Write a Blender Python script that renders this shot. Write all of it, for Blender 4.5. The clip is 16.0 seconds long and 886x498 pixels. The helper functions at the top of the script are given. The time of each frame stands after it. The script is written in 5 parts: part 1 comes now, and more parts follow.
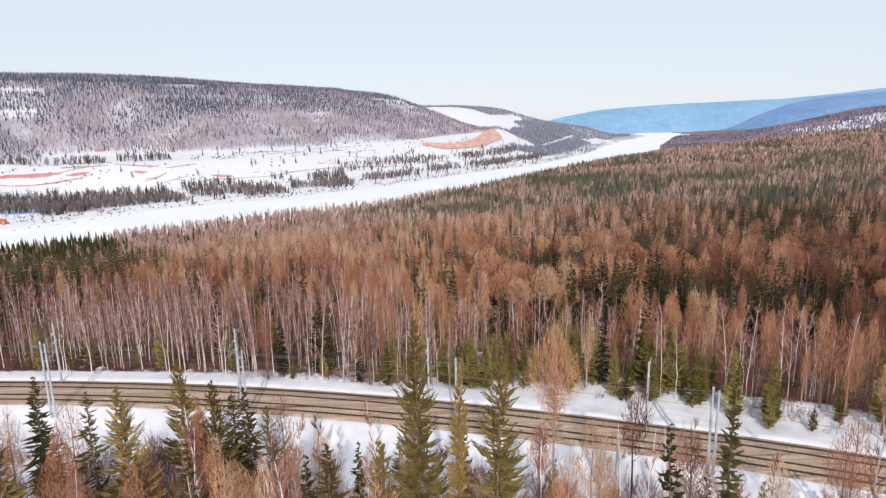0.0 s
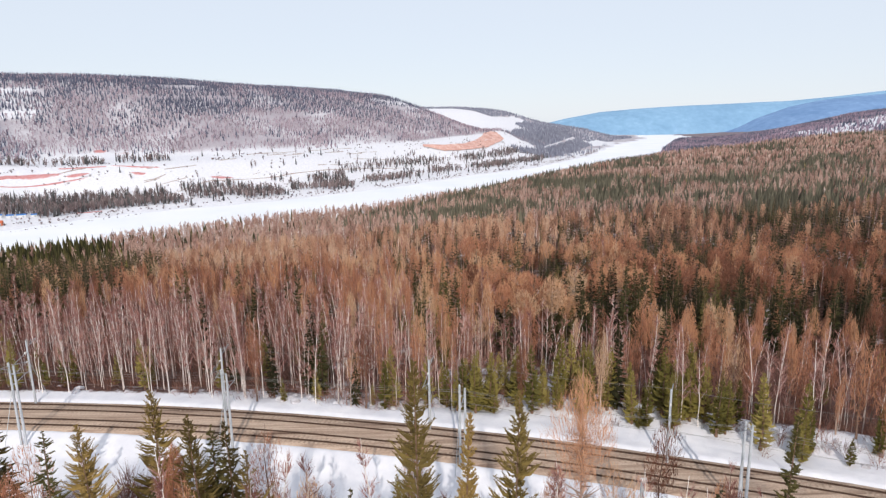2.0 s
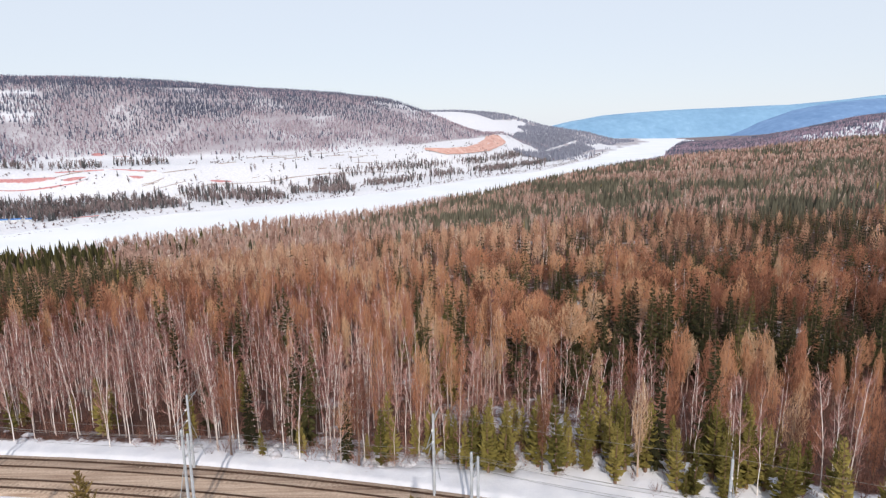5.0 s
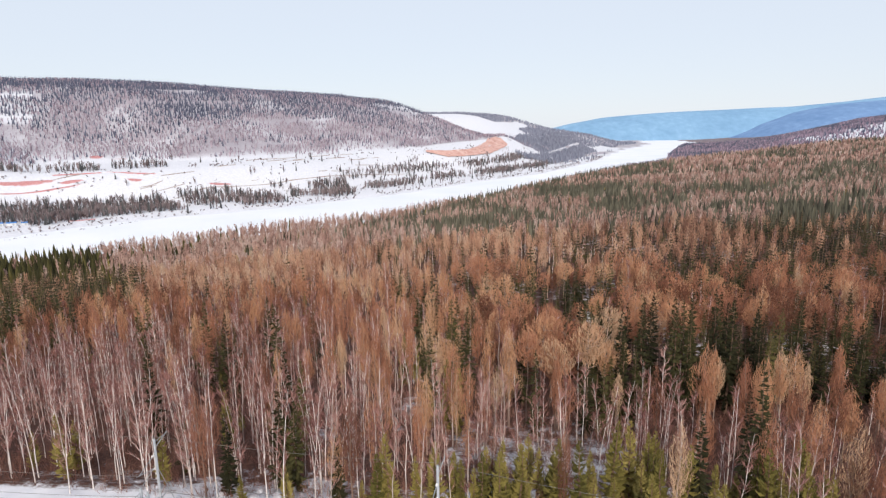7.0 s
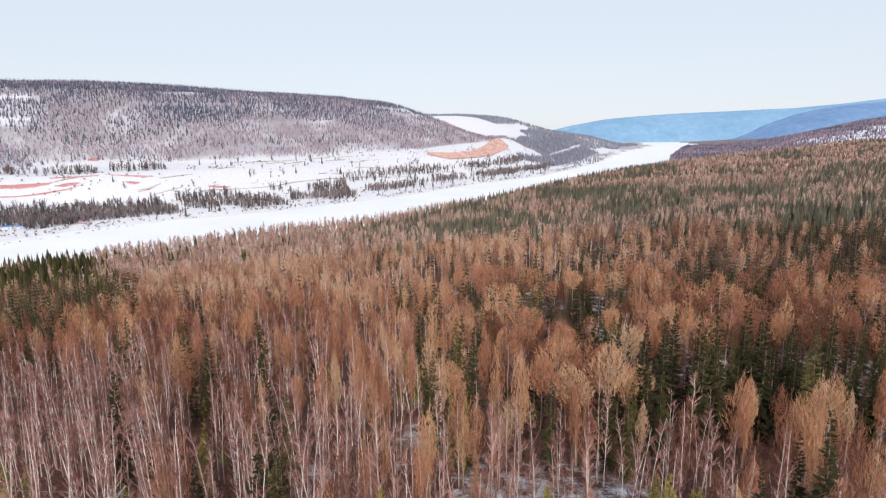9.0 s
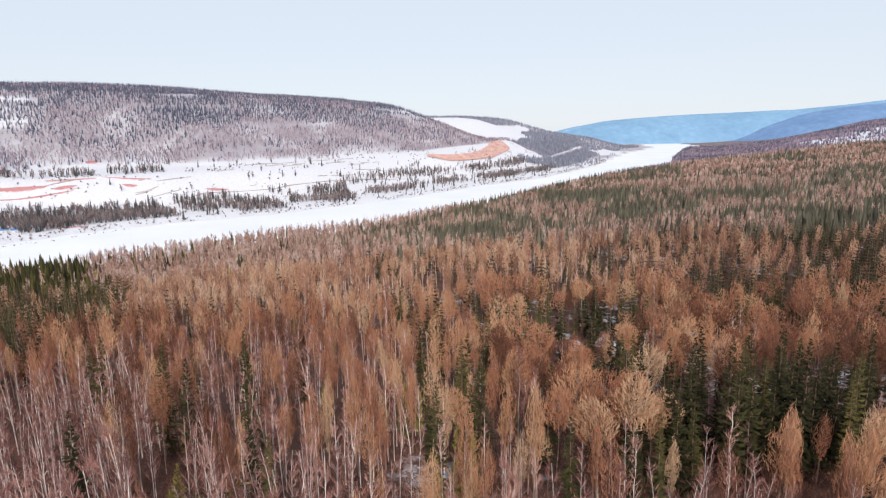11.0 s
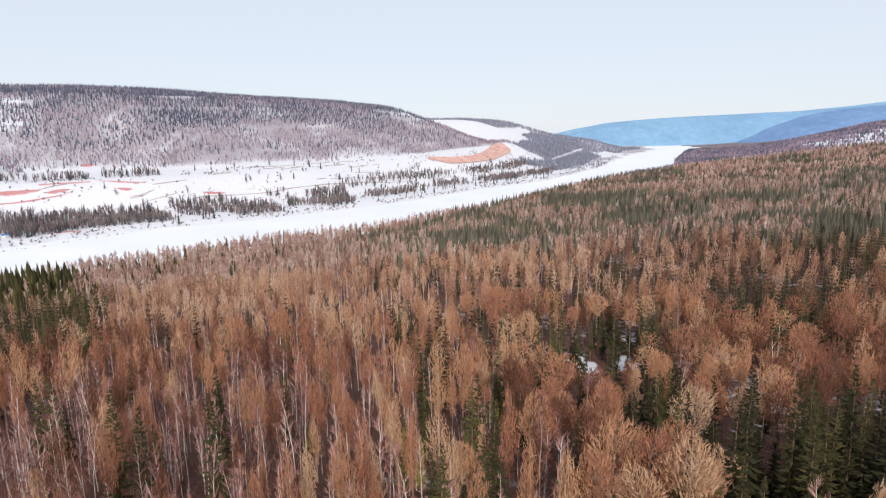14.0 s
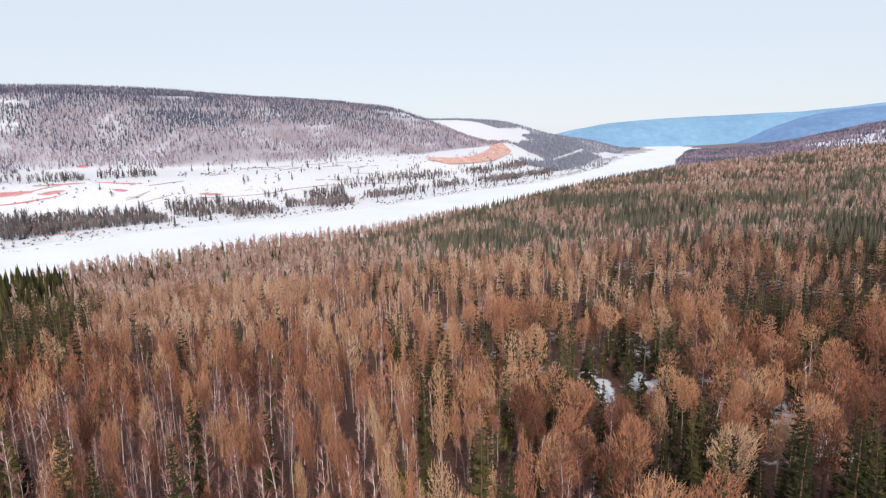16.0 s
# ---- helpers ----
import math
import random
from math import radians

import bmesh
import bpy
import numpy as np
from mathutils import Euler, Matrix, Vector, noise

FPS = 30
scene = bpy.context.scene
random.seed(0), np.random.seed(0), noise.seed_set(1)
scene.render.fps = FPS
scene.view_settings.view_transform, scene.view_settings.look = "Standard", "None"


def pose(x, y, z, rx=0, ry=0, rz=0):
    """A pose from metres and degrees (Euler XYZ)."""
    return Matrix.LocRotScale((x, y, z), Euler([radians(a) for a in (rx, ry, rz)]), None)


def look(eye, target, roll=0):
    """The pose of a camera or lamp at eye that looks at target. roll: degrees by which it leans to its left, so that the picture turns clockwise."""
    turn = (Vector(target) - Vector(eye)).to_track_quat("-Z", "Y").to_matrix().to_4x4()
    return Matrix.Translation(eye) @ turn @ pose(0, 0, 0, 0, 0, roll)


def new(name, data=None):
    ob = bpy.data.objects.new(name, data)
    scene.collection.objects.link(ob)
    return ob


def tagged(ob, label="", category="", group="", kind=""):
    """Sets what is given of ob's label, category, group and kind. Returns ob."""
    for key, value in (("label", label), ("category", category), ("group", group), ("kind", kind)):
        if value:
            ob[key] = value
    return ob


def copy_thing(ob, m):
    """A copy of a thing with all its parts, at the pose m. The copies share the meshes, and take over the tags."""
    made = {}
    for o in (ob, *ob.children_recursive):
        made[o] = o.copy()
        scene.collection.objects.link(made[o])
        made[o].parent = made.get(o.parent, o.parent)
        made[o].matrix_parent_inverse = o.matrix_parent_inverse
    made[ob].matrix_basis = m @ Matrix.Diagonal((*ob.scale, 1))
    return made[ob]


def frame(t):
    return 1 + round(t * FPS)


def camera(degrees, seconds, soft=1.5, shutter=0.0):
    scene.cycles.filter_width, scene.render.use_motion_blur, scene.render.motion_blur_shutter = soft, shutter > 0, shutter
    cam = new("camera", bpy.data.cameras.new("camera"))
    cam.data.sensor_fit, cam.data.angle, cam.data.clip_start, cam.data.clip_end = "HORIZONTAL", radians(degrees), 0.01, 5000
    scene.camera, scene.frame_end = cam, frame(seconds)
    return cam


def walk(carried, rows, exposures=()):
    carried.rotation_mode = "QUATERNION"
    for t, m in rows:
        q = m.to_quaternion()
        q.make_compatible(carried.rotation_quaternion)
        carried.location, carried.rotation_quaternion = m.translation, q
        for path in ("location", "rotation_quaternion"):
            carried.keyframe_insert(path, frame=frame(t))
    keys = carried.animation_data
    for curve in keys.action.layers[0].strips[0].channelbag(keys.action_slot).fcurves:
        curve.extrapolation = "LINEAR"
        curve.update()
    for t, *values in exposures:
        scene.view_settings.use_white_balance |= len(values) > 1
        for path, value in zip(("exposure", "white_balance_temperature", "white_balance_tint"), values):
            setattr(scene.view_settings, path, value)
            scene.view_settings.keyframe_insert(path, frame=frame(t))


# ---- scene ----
cam = camera(72.0, 16.0, soft=1.3)
PATH = [
    (0, (0.568, -0.371, 37.661), (1.374, 97.489, 17.098), -1.10),
    (1, (0.496, 2.529, 37.810), (1.262, 100.409, 17.344), -1.01),
    (2, (0.386, 6.111, 37.959), (1.095, 104.019, 17.625), -0.95),
    (3, (0.247, 10.150, 38.098), (0.885, 108.090, 17.918), -0.91),
    (4, (0.085, 14.473, 38.222), (0.644, 112.447, 18.205), -0.88),
    (5, (-0.093, 18.956, 38.324), (0.383, 116.965, 18.474), -0.87),
    (6, (-0.283, 23.517, 38.403), (0.109, 121.560, 18.718), -0.87),
    (7, (-0.480, 28.106, 38.455), (-0.168, 126.181, 18.932), -0.89),
    (8, (-0.681, 32.705, 38.483), (-0.444, 130.811, 19.115), -0.91),
    (9, (-0.884, 37.316, 38.487), (-0.713, 135.452, 19.271), -0.94),
    (10, (-1.086, 41.956, 38.472), (-0.970, 140.121, 19.403), -0.98),
    (11, (-1.290, 46.650, 38.443), (-1.217, 144.842, 19.516), -1.01),
    (12, (-1.494, 51.429, 38.408), (-1.450, 149.647, 19.614), -1.04),
    (13, (-1.702, 56.315, 38.376), (-1.671, 154.556, 19.701), -1.07),
    (14, (-1.914, 61.325, 38.358), (-1.881, 159.585, 19.781), -1.09),
    (15, (-2.135, 66.455, 38.367), (-2.085, 164.726, 19.855), -1.10),
    (16, (-2.371, 71.677, 38.417), (-2.288, 169.951, 19.921), -1.09),
]
walk(cam, [(t, look(eye, target, roll)) for t, eye, target, roll in PATH])

# ---- world, sun and exposure ----
SUN_UP, SUN_SIDE = radians(31), radians(3)        # height of the sun; turn from straight behind, towards +x
world = bpy.data.worlds.new("world")
scene.world = world
world.use_nodes = True
wn = world.node_tree.nodes
sky = wn.new("ShaderNodeTexSky")
sky.sky_type, sky.sun_disc = "NISHITA", False
sky.sun_elevation, sky.sun_rotation = SUN_UP, math.pi - SUN_SIDE
sky.altitude, sky.air_density, sky.dust_density, sky.ozone_density = 300, 1.0, 0.4, 1.0
wn["Background"].inputs["Strength"].default_value = 0.11
veil = wn.new("ShaderNodeMix")          # thin bright haze all over the sky
veil.data_type = "RGBA"
veil.inputs["Factor"].default_value = 0.82
veil.inputs["B"].default_value = (8.35, 9.0, 10.1, 1)
world.node_tree.links.new(sky.outputs["Color"], veil.inputs["A"])
world.node_tree.links.new(veil.outputs["Result"], wn["Background"].inputs["Color"])

sun = new("sun", bpy.data.lights.new("sun", "SUN"))
sun.data.energy, sun.data.angle, sun.data.color = 3.5, radians(0.6), (1.0, 0.92, 0.83)
sun_way = Vector((math.sin(SUN_SIDE) * math.cos(SUN_UP), -math.cos(SUN_SIDE) * math.cos(SUN_UP), math.sin(SUN_UP)))
sun.matrix_world = look(sun_way * 200, (0, 0, 0))
scene.view_settings.exposure = -0.18

# ---- materials ----
rng = np.random.default_rng(7)


def shader(name, rough=0.9):
    m = bpy.data.materials.new(name)
    m.use_nodes = True
    nt = m.node_tree
    b = nt.nodes["Principled BSDF"]
    b.inputs["Roughness"].default_value = rough
    b.inputs["Specular IOR Level"].default_value = 0.2
    return m, nt, b


def node(nt, kind, **inputs):
    n = nt.nodes.new("ShaderNode" + kind)
    for key, value in inputs.items():
        n.inputs[key].default_value = value
    return n


def noise_tex(nt, scale, detail=4.0, rough=0.55):
    co = nt.nodes.new("ShaderNodeTexCoord")
    n = node(nt, "TexNoise", Scale=scale, Detail=detail, Roughness=rough)
    nt.links.new(co.outputs["Object"], n.inputs["Vector"])
    return n.outputs["Fac"]


def ramp(nt, fac, stops):
    r = nt.nodes.new("ShaderNodeValToRGB")
    el = r.color_ramp.elements
    while len(el) < len(stops):
        el.new(0.5)
    for e, (at, c) in zip(el, stops):
        e.position, e.color = at, (*c, 1) if len(c) == 3 else c
    nt.links.new(fac, r.inputs["Fac"])
    return r.outputs["Color"]


def blend(nt, fac, a, b, mode="MIX"):
    n = nt.nodes.new("ShaderNodeMix")
    n.data_type, n.blend_type = "RGBA", mode
    for sock, v in ((n.inputs["Factor"], fac), (n.inputs["A"], a), (n.inputs["B"], b)):
        if isinstance(v, bpy.types.NodeSocket):
            nt.links.new(v, sock)
        else:
            sock.default_value = v if isinstance(v, float) else (*v, 1)
    return n.outputs["Result"]


def calc(nt, op, a, b=0.0, clamp=False):
    n = nt.nodes.new("ShaderNodeMath")
    n.operation, n.use_clamp = op, clamp
    for sock, v in ((n.inputs[0], a), (n.inputs[1], b)):
        if isinstance(v, bpy.types.NodeSocket):
            nt.links.new(v, sock)
        else:
            sock.default_value = v
    return n.outputs["Value"]


def bumped(nt, b, height, strength, distance):
    n = node(nt, "Bump", Strength=strength, Distance=distance)
    nt.links.new(height, n.inputs["Height"])
    nt.links.new(n.outputs["Normal"], b.inputs["Normal"])


def plant_mat(name, dark, mid, pale, grey=None, rough=0.85):
    """Twigs or needles: a tint of its own for each plant, and a grain from sprig to sprig."""
    m, nt, b = shader(name, rough)
    at = nt.nodes.new("ShaderNodeAttribute")
    at.attribute_name = "tint"
    info = nt.nodes.new("ShaderNodeObjectInfo")
    geo = nt.nodes.new("ShaderNodeNewGeometry")
    own = calc(nt, "ADD", at.outputs["Fac"], calc(nt, "MULTIPLY", info.outputs["Random"], calc(nt, "LESS_THAN", at.outputs["Fac"], 0.001)))
    fac = calc(nt, "ADD", calc(nt, "MULTIPLY", own, 0.82), calc(nt, "MULTIPLY", geo.outputs["Random Per Island"], 0.18))
    stops = [(0.1, dark), (0.5, mid), (0.9, pale)] if not grey else [(0.08, dark), (0.4, mid), (0.68, pale), (0.9, grey)]
    nt.links.new(ramp(nt, fac, stops), b.inputs["Base Color"])
    return m


def grain_mat(name, a, c, scale, rough=0.85, bump=0.0, fine=6.0, metal=0.0):
    m, nt, b = shader(name, rough)
    f = calc(nt, "ADD", calc(nt, "MULTIPLY", noise_tex(nt, scale), 0.6), calc(nt, "MULTIPLY", noise_tex(nt, scale * fine), 0.4))
    nt.links.new(ramp(nt, f, [(0.35, a), (0.65, c)]), b.inputs["Base Color"])
    b.inputs["Metallic"].default_value = metal
    if bump:
        bumped(nt, b, noise_tex(nt, scale * fine), 0.6, bump)
    return m


M_LARCH = plant_mat("larch twigs", (0.145, 0.06, 0.038), (0.395, 0.174, 0.106), (0.54, 0.295, 0.166), (0.55, 0.37, 0.24))
# The same larch farther off, paler by the haze painted into its colours.
M_LARCH_THIN_HAZE = plant_mat("lightly hazed larch twigs down the slope", (0.17, 0.085, 0.06), (0.42, 0.225, 0.152), (0.56, 0.34, 0.225), (0.59, 0.42, 0.305))
M_LARCH_HAZED = plant_mat("hazed distant larch twigs", (0.21, 0.122, 0.10), (0.39, 0.238, 0.197), (0.51, 0.345, 0.288), (0.54, 0.41, 0.36))
M_BIRCH = plant_mat("birch twigs", (0.19, 0.082, 0.075), (0.34, 0.165, 0.142), (0.47, 0.275, 0.235))
M_SPRUCE = plant_mat("spruce needles", (0.018, 0.017, 0.007), (0.047, 0.044, 0.016), (0.115, 0.097, 0.033))
# The same spruce far off, greyed by haze painted into its colours.
M_SPRUCE_HAZED = plant_mat("hazed distant spruce", (0.06, 0.056, 0.042), (0.102, 0.096, 0.068), (0.175, 0.158, 0.115))
M_PINE = plant_mat("young pine needles", (0.095, 0.084, 0.021), (0.22, 0.18, 0.048), (0.335, 0.265, 0.083))
M_NEARFIR = plant_mat("olive conifer needles", (0.065, 0.048, 0.016), (0.17, 0.122, 0.039), (0.32, 0.215, 0.074))
M_SHRUB = plant_mat("bare shrub twigs", (0.13, 0.055, 0.04), (0.22, 0.105, 0.078), (0.33, 0.18, 0.135))
# Far woods: bluish distance haze is mixed into these four colours.
M_FARWOOD_HAZED = plant_mat("hazed far bare woods", (0.24, 0.185, 0.225), (0.36, 0.285, 0.33), (0.48, 0.395, 0.435))
M_MIDWOOD_HAZED = plant_mat("hazed valley bare woods", (0.24, 0.17, 0.22), (0.34, 0.25, 0.315), (0.44, 0.35, 0.41))
M_FARDARK_HAZED = plant_mat("hazed far conifers", (0.06, 0.068, 0.108), (0.10, 0.108, 0.155), (0.155, 0.16, 0.21))
M_HILLTAIL_HAZED = plant_mat("hazed woods down the valley", (0.13, 0.14, 0.19), (0.195, 0.205, 0.262), (0.28, 0.287, 0.345))
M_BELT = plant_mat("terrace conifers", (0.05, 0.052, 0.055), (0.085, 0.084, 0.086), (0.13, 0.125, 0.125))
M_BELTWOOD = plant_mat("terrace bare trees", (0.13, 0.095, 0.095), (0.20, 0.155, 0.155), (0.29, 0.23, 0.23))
M_BARK = grain_mat("conifer bark", (0.13, 0.075, 0.05), (0.26, 0.165, 0.115), 2.0, bump=0.02)
M_PALEBARK = plant_mat("larch pale bark", (0.13, 0.08, 0.06), (0.28, 0.19, 0.15), (0.50, 0.38, 0.31))
M_WHITEBARK = plant_mat("birch bark", (0.44, 0.36, 0.32), (0.72, 0.64, 0.60), (0.88, 0.83, 0.79))
M_CONCRETE = grain_mat("mast concrete", (0.36, 0.38, 0.41), (0.52, 0.54, 0.57), 1.2, bump=0.01)
M_STEEL = grain_mat("galvanised steel", (0.35, 0.37, 0.39), (0.5, 0.52, 0.54), 3.0, rough=0.5, metal=0.6)
M_RAIL = grain_mat("rusty rail steel", (0.06, 0.04, 0.032), (0.12, 0.075, 0.055), 3.0, rough=0.55, metal=0.3)
M_SLEEPER = grain_mat("weathered sleeper", (0.26, 0.185, 0.14), (0.46, 0.35, 0.27), 2.0, bump=0.02)
M_WIRE = grain_mat("wire", (0.20, 0.19, 0.18), (0.32, 0.31, 0.30), 2.0, rough=0.5, metal=0.5)
M_PORCELAIN = grain_mat("insulator porcelain", (0.62, 0.60, 0.58), (0.75, 0.74, 0.72), 4.0, rough=0.3)
M_BLUE = grain_mat("blue sheet metal", (0.05, 0.16, 0.42), (0.09, 0.24, 0.55), 0.5, rough=0.5)
M_WALL = grain_mat("pale shed wall", (0.55, 0.55, 0.56), (0.7, 0.7, 0.7), 0.6)
M_ORANGE = grain_mat("orange painted steel", (0.45, 0.10, 0.05), (0.6, 0.17, 0.08), 0.6, rough=0.5)

# Ballast: dirty tan gravel with brown bands and remains of snow.
M_BALLAST, nt, b = shader("dirty ballast", 0.95)
co = nt.nodes.new("ShaderNodeTexCoord")
stretch = node(nt, "Mapping", Scale=(0.05, 1.1, 1.0))
stretch.inputs["Rotation"].default_value = (0, 0, radians(14))
nt.links.new(co.outputs["Object"], stretch.inputs["Vector"])
band = node(nt, "TexNoise", Scale=1.2, Detail=5.0, Roughness=0.6)
nt.links.new(stretch.outputs["Vector"], band.inputs["Vector"])
c = ramp(nt, band.outputs["Fac"], [(0.30, (0.15, 0.095, 0.07)), (0.42, (0.40, 0.285, 0.215)), (0.60, (0.61, 0.47, 0.37)), (0.75, (0.30, 0.205, 0.15))])
grit = noise_tex(nt, 5.0, 6.0, 0.7)
c = blend(nt, 0.5, c, ramp(nt, grit, [(0.35, (0.35, 0.33, 0.32)), (0.65, (1.0, 0.98, 0.95))]), "MULTIPLY")
nt.links.new(c, b.inputs["Base Color"])
bumped(nt, b, grit, 0.7, 0.06)

# Snow ground: the red and green of "cover" say where forest litter and red earth lie.
M_GROUND, nt, b = shader("snowy ground", 0.75)
at = nt.nodes.new("ShaderNodeAttribute")
at.attribute_name = "cover"
sep = nt.nodes.new("ShaderNodeSeparateColor")
nt.links.new(at.outputs["Color"], sep.inputs["Color"])
n_big, n_mid, n_fine = noise_tex(nt, 0.035), noise_tex(nt, 0.35, 5.0, 0.6), noise_tex(nt, 2.2, 5.0, 0.65)
snow = ramp(nt, n_mid, [(0.3, (0.62, 0.62, 0.67)), (0.7, (0.765, 0.755, 0.785))])
litter = ramp(nt, n_fine, [(0.3, (0.045, 0.02, 0.015)), (0.55, (0.11, 0.05, 0.036)), (0.75, (0.22, 0.125, 0.095))])
patch = calc(nt, "ADD", calc(nt, "MULTIPLY", n_mid, 0.6), calc(nt, "MULTIPLY", n_fine, 0.4))
edge = calc(nt, "MULTIPLY", calc(nt, "SUBTRACT", calc(nt, "ADD", sep.outputs["Red"], patch), 1.0), 7.0, True)
c = blend(nt, edge, snow, litter)
brushy = calc(nt, "MULTIPLY", calc(nt, "SUBTRACT", calc(nt, "ADD", sep.outputs["Blue"], calc(nt, "ADD", calc(nt, "MULTIPLY", n_big, 0.35), calc(nt, "MULTIPLY", n_mid, 0.65))), 0.85), 2.5, True)
c = blend(nt, calc(nt, "MULTIPLY", brushy, 0.85), c, ramp(nt, n_fine, [(0.3, (0.25, 0.215, 0.25)), (0.7, (0.41, 0.36, 0.39))]))
earth = ramp(nt, n_mid, [(0.3, (0.48, 0.22, 0.16)), (0.7, (0.60, 0.33, 0.24))])
soil = calc(nt, "MULTIPLY", calc(nt, "SUBTRACT", calc(nt, "ADD", sep.outputs["Green"], calc(nt, "ADD", calc(nt, "MULTIPLY", n_big, 0.7), calc(nt, "MULTIPLY", n_mid, 0.3))), 1.0), 9.0, True)
c = blend(nt, soil, c, earth)
nt.links.new(c, b.inputs["Base Color"])
bumped(nt, b, patch, 0.5, 0.25)

M_HEAP = grain_mat("heaped snow", (0.30, 0.27, 0.28), (0.70, 0.69, 0.73), 1.4, bump=0.05)


def dug_mat(name, stops):
    """Bare ground that breaks up raggedly into snow towards its edges."""
    m, nt, b = shader(name, 0.95)
    n1, n2 = noise_tex(nt, 0.13, 5.0, 0.7), noise_tex(nt, 0.7, 5.0, 0.65)
    f = calc(nt, "ADD", calc(nt, "MULTIPLY", n1, 0.6), calc(nt, "MULTIPLY", n2, 0.4))
    at = nt.nodes.new("ShaderNodeAttribute")
    at.attribute_name = "bare"
    open_ = calc(nt, "MULTIPLY", calc(nt, "SUBTRACT", calc(nt, "ADD", calc(nt, "MULTIPLY", at.outputs["Fac"], 0.5), f), 0.70), 8.0, True)
    c = blend(nt, open_, ramp(nt, n1, [(0.3, (0.62, 0.61, 0.66)), (0.7, (0.74, 0.73, 0.77))]), ramp(nt, n2, stops))
    nt.links.new(c, b.inputs["Base Color"])
    bumped(nt, b, n2, 0.5, 0.3)
    return m


M_EARTH = dug_mat("bare red earth", [(0.34, (0.41, 0.155, 0.155)), (0.5, (0.51, 0.23, 0.23)), (0.66, (0.60, 0.35, 0.34))])
M_ROAD = dug_mat("dirty snow road", [(0.35, (0.30, 0.24, 0.21)), (0.65, (0.48, 0.41, 0.38))])
M_CUT, nt, b = shader("freshly cut orange earth", 0.95)
n1, n2 = noise_tex(nt, 0.06, 5.0, 0.65), noise_tex(nt, 0.5, 5.0, 0.65)
f = calc(nt, "ADD", calc(nt, "MULTIPLY", n1, 0.6), calc(nt, "MULTIPLY", n2, 0.4))
nt.links.new(ramp(nt, f, [(0.34, (0.42, 0.20, 0.165)), (0.48, (0.60, 0.35, 0.295)), (0.58, (0.68, 0.46, 0.40)), (0.66, (0.80, 0.66, 0.60))]), b.inputs["Base Color"])
bumped(nt, b, n2, 0.5, 0.4)

M_ICE, nt, b = shader("snow on river ice", 0.7)
n1 = noise_tex(nt, 0.012, 5.0)
nt.links.new(ramp(nt, n1, [(0.3, (0.76, 0.78, 0.83)), (0.7, (0.84, 0.84, 0.88))]), b.inputs["Base Color"])
bumped(nt, b, noise_tex(nt, 0.2), 0.3, 0.2)

# Far hills behind the valley, pale with distance haze put into colour and glow.
def hazed_far_mat(name, stops):
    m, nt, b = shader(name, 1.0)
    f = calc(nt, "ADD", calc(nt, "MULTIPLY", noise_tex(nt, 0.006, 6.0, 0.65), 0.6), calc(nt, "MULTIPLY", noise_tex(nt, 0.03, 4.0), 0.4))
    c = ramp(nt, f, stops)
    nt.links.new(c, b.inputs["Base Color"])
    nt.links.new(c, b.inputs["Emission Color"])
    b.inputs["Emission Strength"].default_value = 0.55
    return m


M_FAR = hazed_far_mat("far wooded hills with painted haze", [(0.36, (0.135, 0.24, 0.365)), (0.54, (0.166, 0.285, 0.415)), (0.64, (0.20, 0.325, 0.45)), (0.72, (0.42, 0.54, 0.62))])
M_FAR_FRONT = hazed_far_mat("nearer wooded hills with painted haze", [(0.38, (0.10, 0.178, 0.32)), (0.54, (0.13, 0.215, 0.365)), (0.64, (0.165, 0.26, 0.415)), (0.70, (0.38, 0.47, 0.60))])


# ---- the lie of the land ----
RIVER = -54.5


def ease(a, b, v):
    u = np.clip((v - a) / (b - a), 0, 1)
    return u * u * (3 - 2 * u)


def waves(x, y, size, seed=0):
    """A smooth uneven field of about -1 to 1, with lumps of that size."""
    g = np.random.default_rng(100 + seed)
    out = 0 * x
    for k in range(7):
        a, p, f = g.uniform(0, 6.283), g.uniform(0, 6.283), (0.7 + 0.25 * k) * 2.2 / size
        out = out + np.sin((x * np.cos(a) + y * np.sin(a)) * f + p + 1.3 * np.sin((x * np.sin(a) - y * np.cos(a)) * f * 0.6 + p * 2)) / (1 + 0.3 * k)
    return out / 3.0


def rail_y(x):
    """The middle of the double track."""
    c = np.clip(x, -85, 85) + 17
    return 77.7 - 0.205 * c - 0.0016 * c * c + (x - np.clip(x, -85, 85)) * (-0.205 - 0.0032 * c)


def rail_turn(x):
    return np.arctan(-0.205 - 0.0032 * (np.clip(x, -85, 85) + 17))


def from_track(x, y):
    return (y - rail_y(x)) * np.cos(rail_turn(x))


LEFT_Y = (-300, 250, 380, 480, 567, 680, 768, 905, 1079, 1253, 1626, 2343, 2966, 4672)
LEFT_X = (-5200, -1500, -900, -600, -410, -330, -195, -60, 57, 205, 400, 683, 1000, 1400)
RIGHT_Y = (-450, 100, 230, 330, 430, 515, 590, 650, 830, 1180, 1560, 1796, 2537, 3125, 4700)
RIGHT_X = (-5200, -1500, -900, -560, -330, -225, -150, -60, 60, 270, 560, 649, 972, 1268, 1620)


def off_bank(x, y, ys, xs):
    """How far to the right of a bank a point lies, about square to it."""
    slope = (np.interp(y + 50, ys, xs) - np.interp(y - 50, ys, xs)) / 100
    return (x - np.interp(y, ys, xs)) / np.sqrt(1 + slope**2)


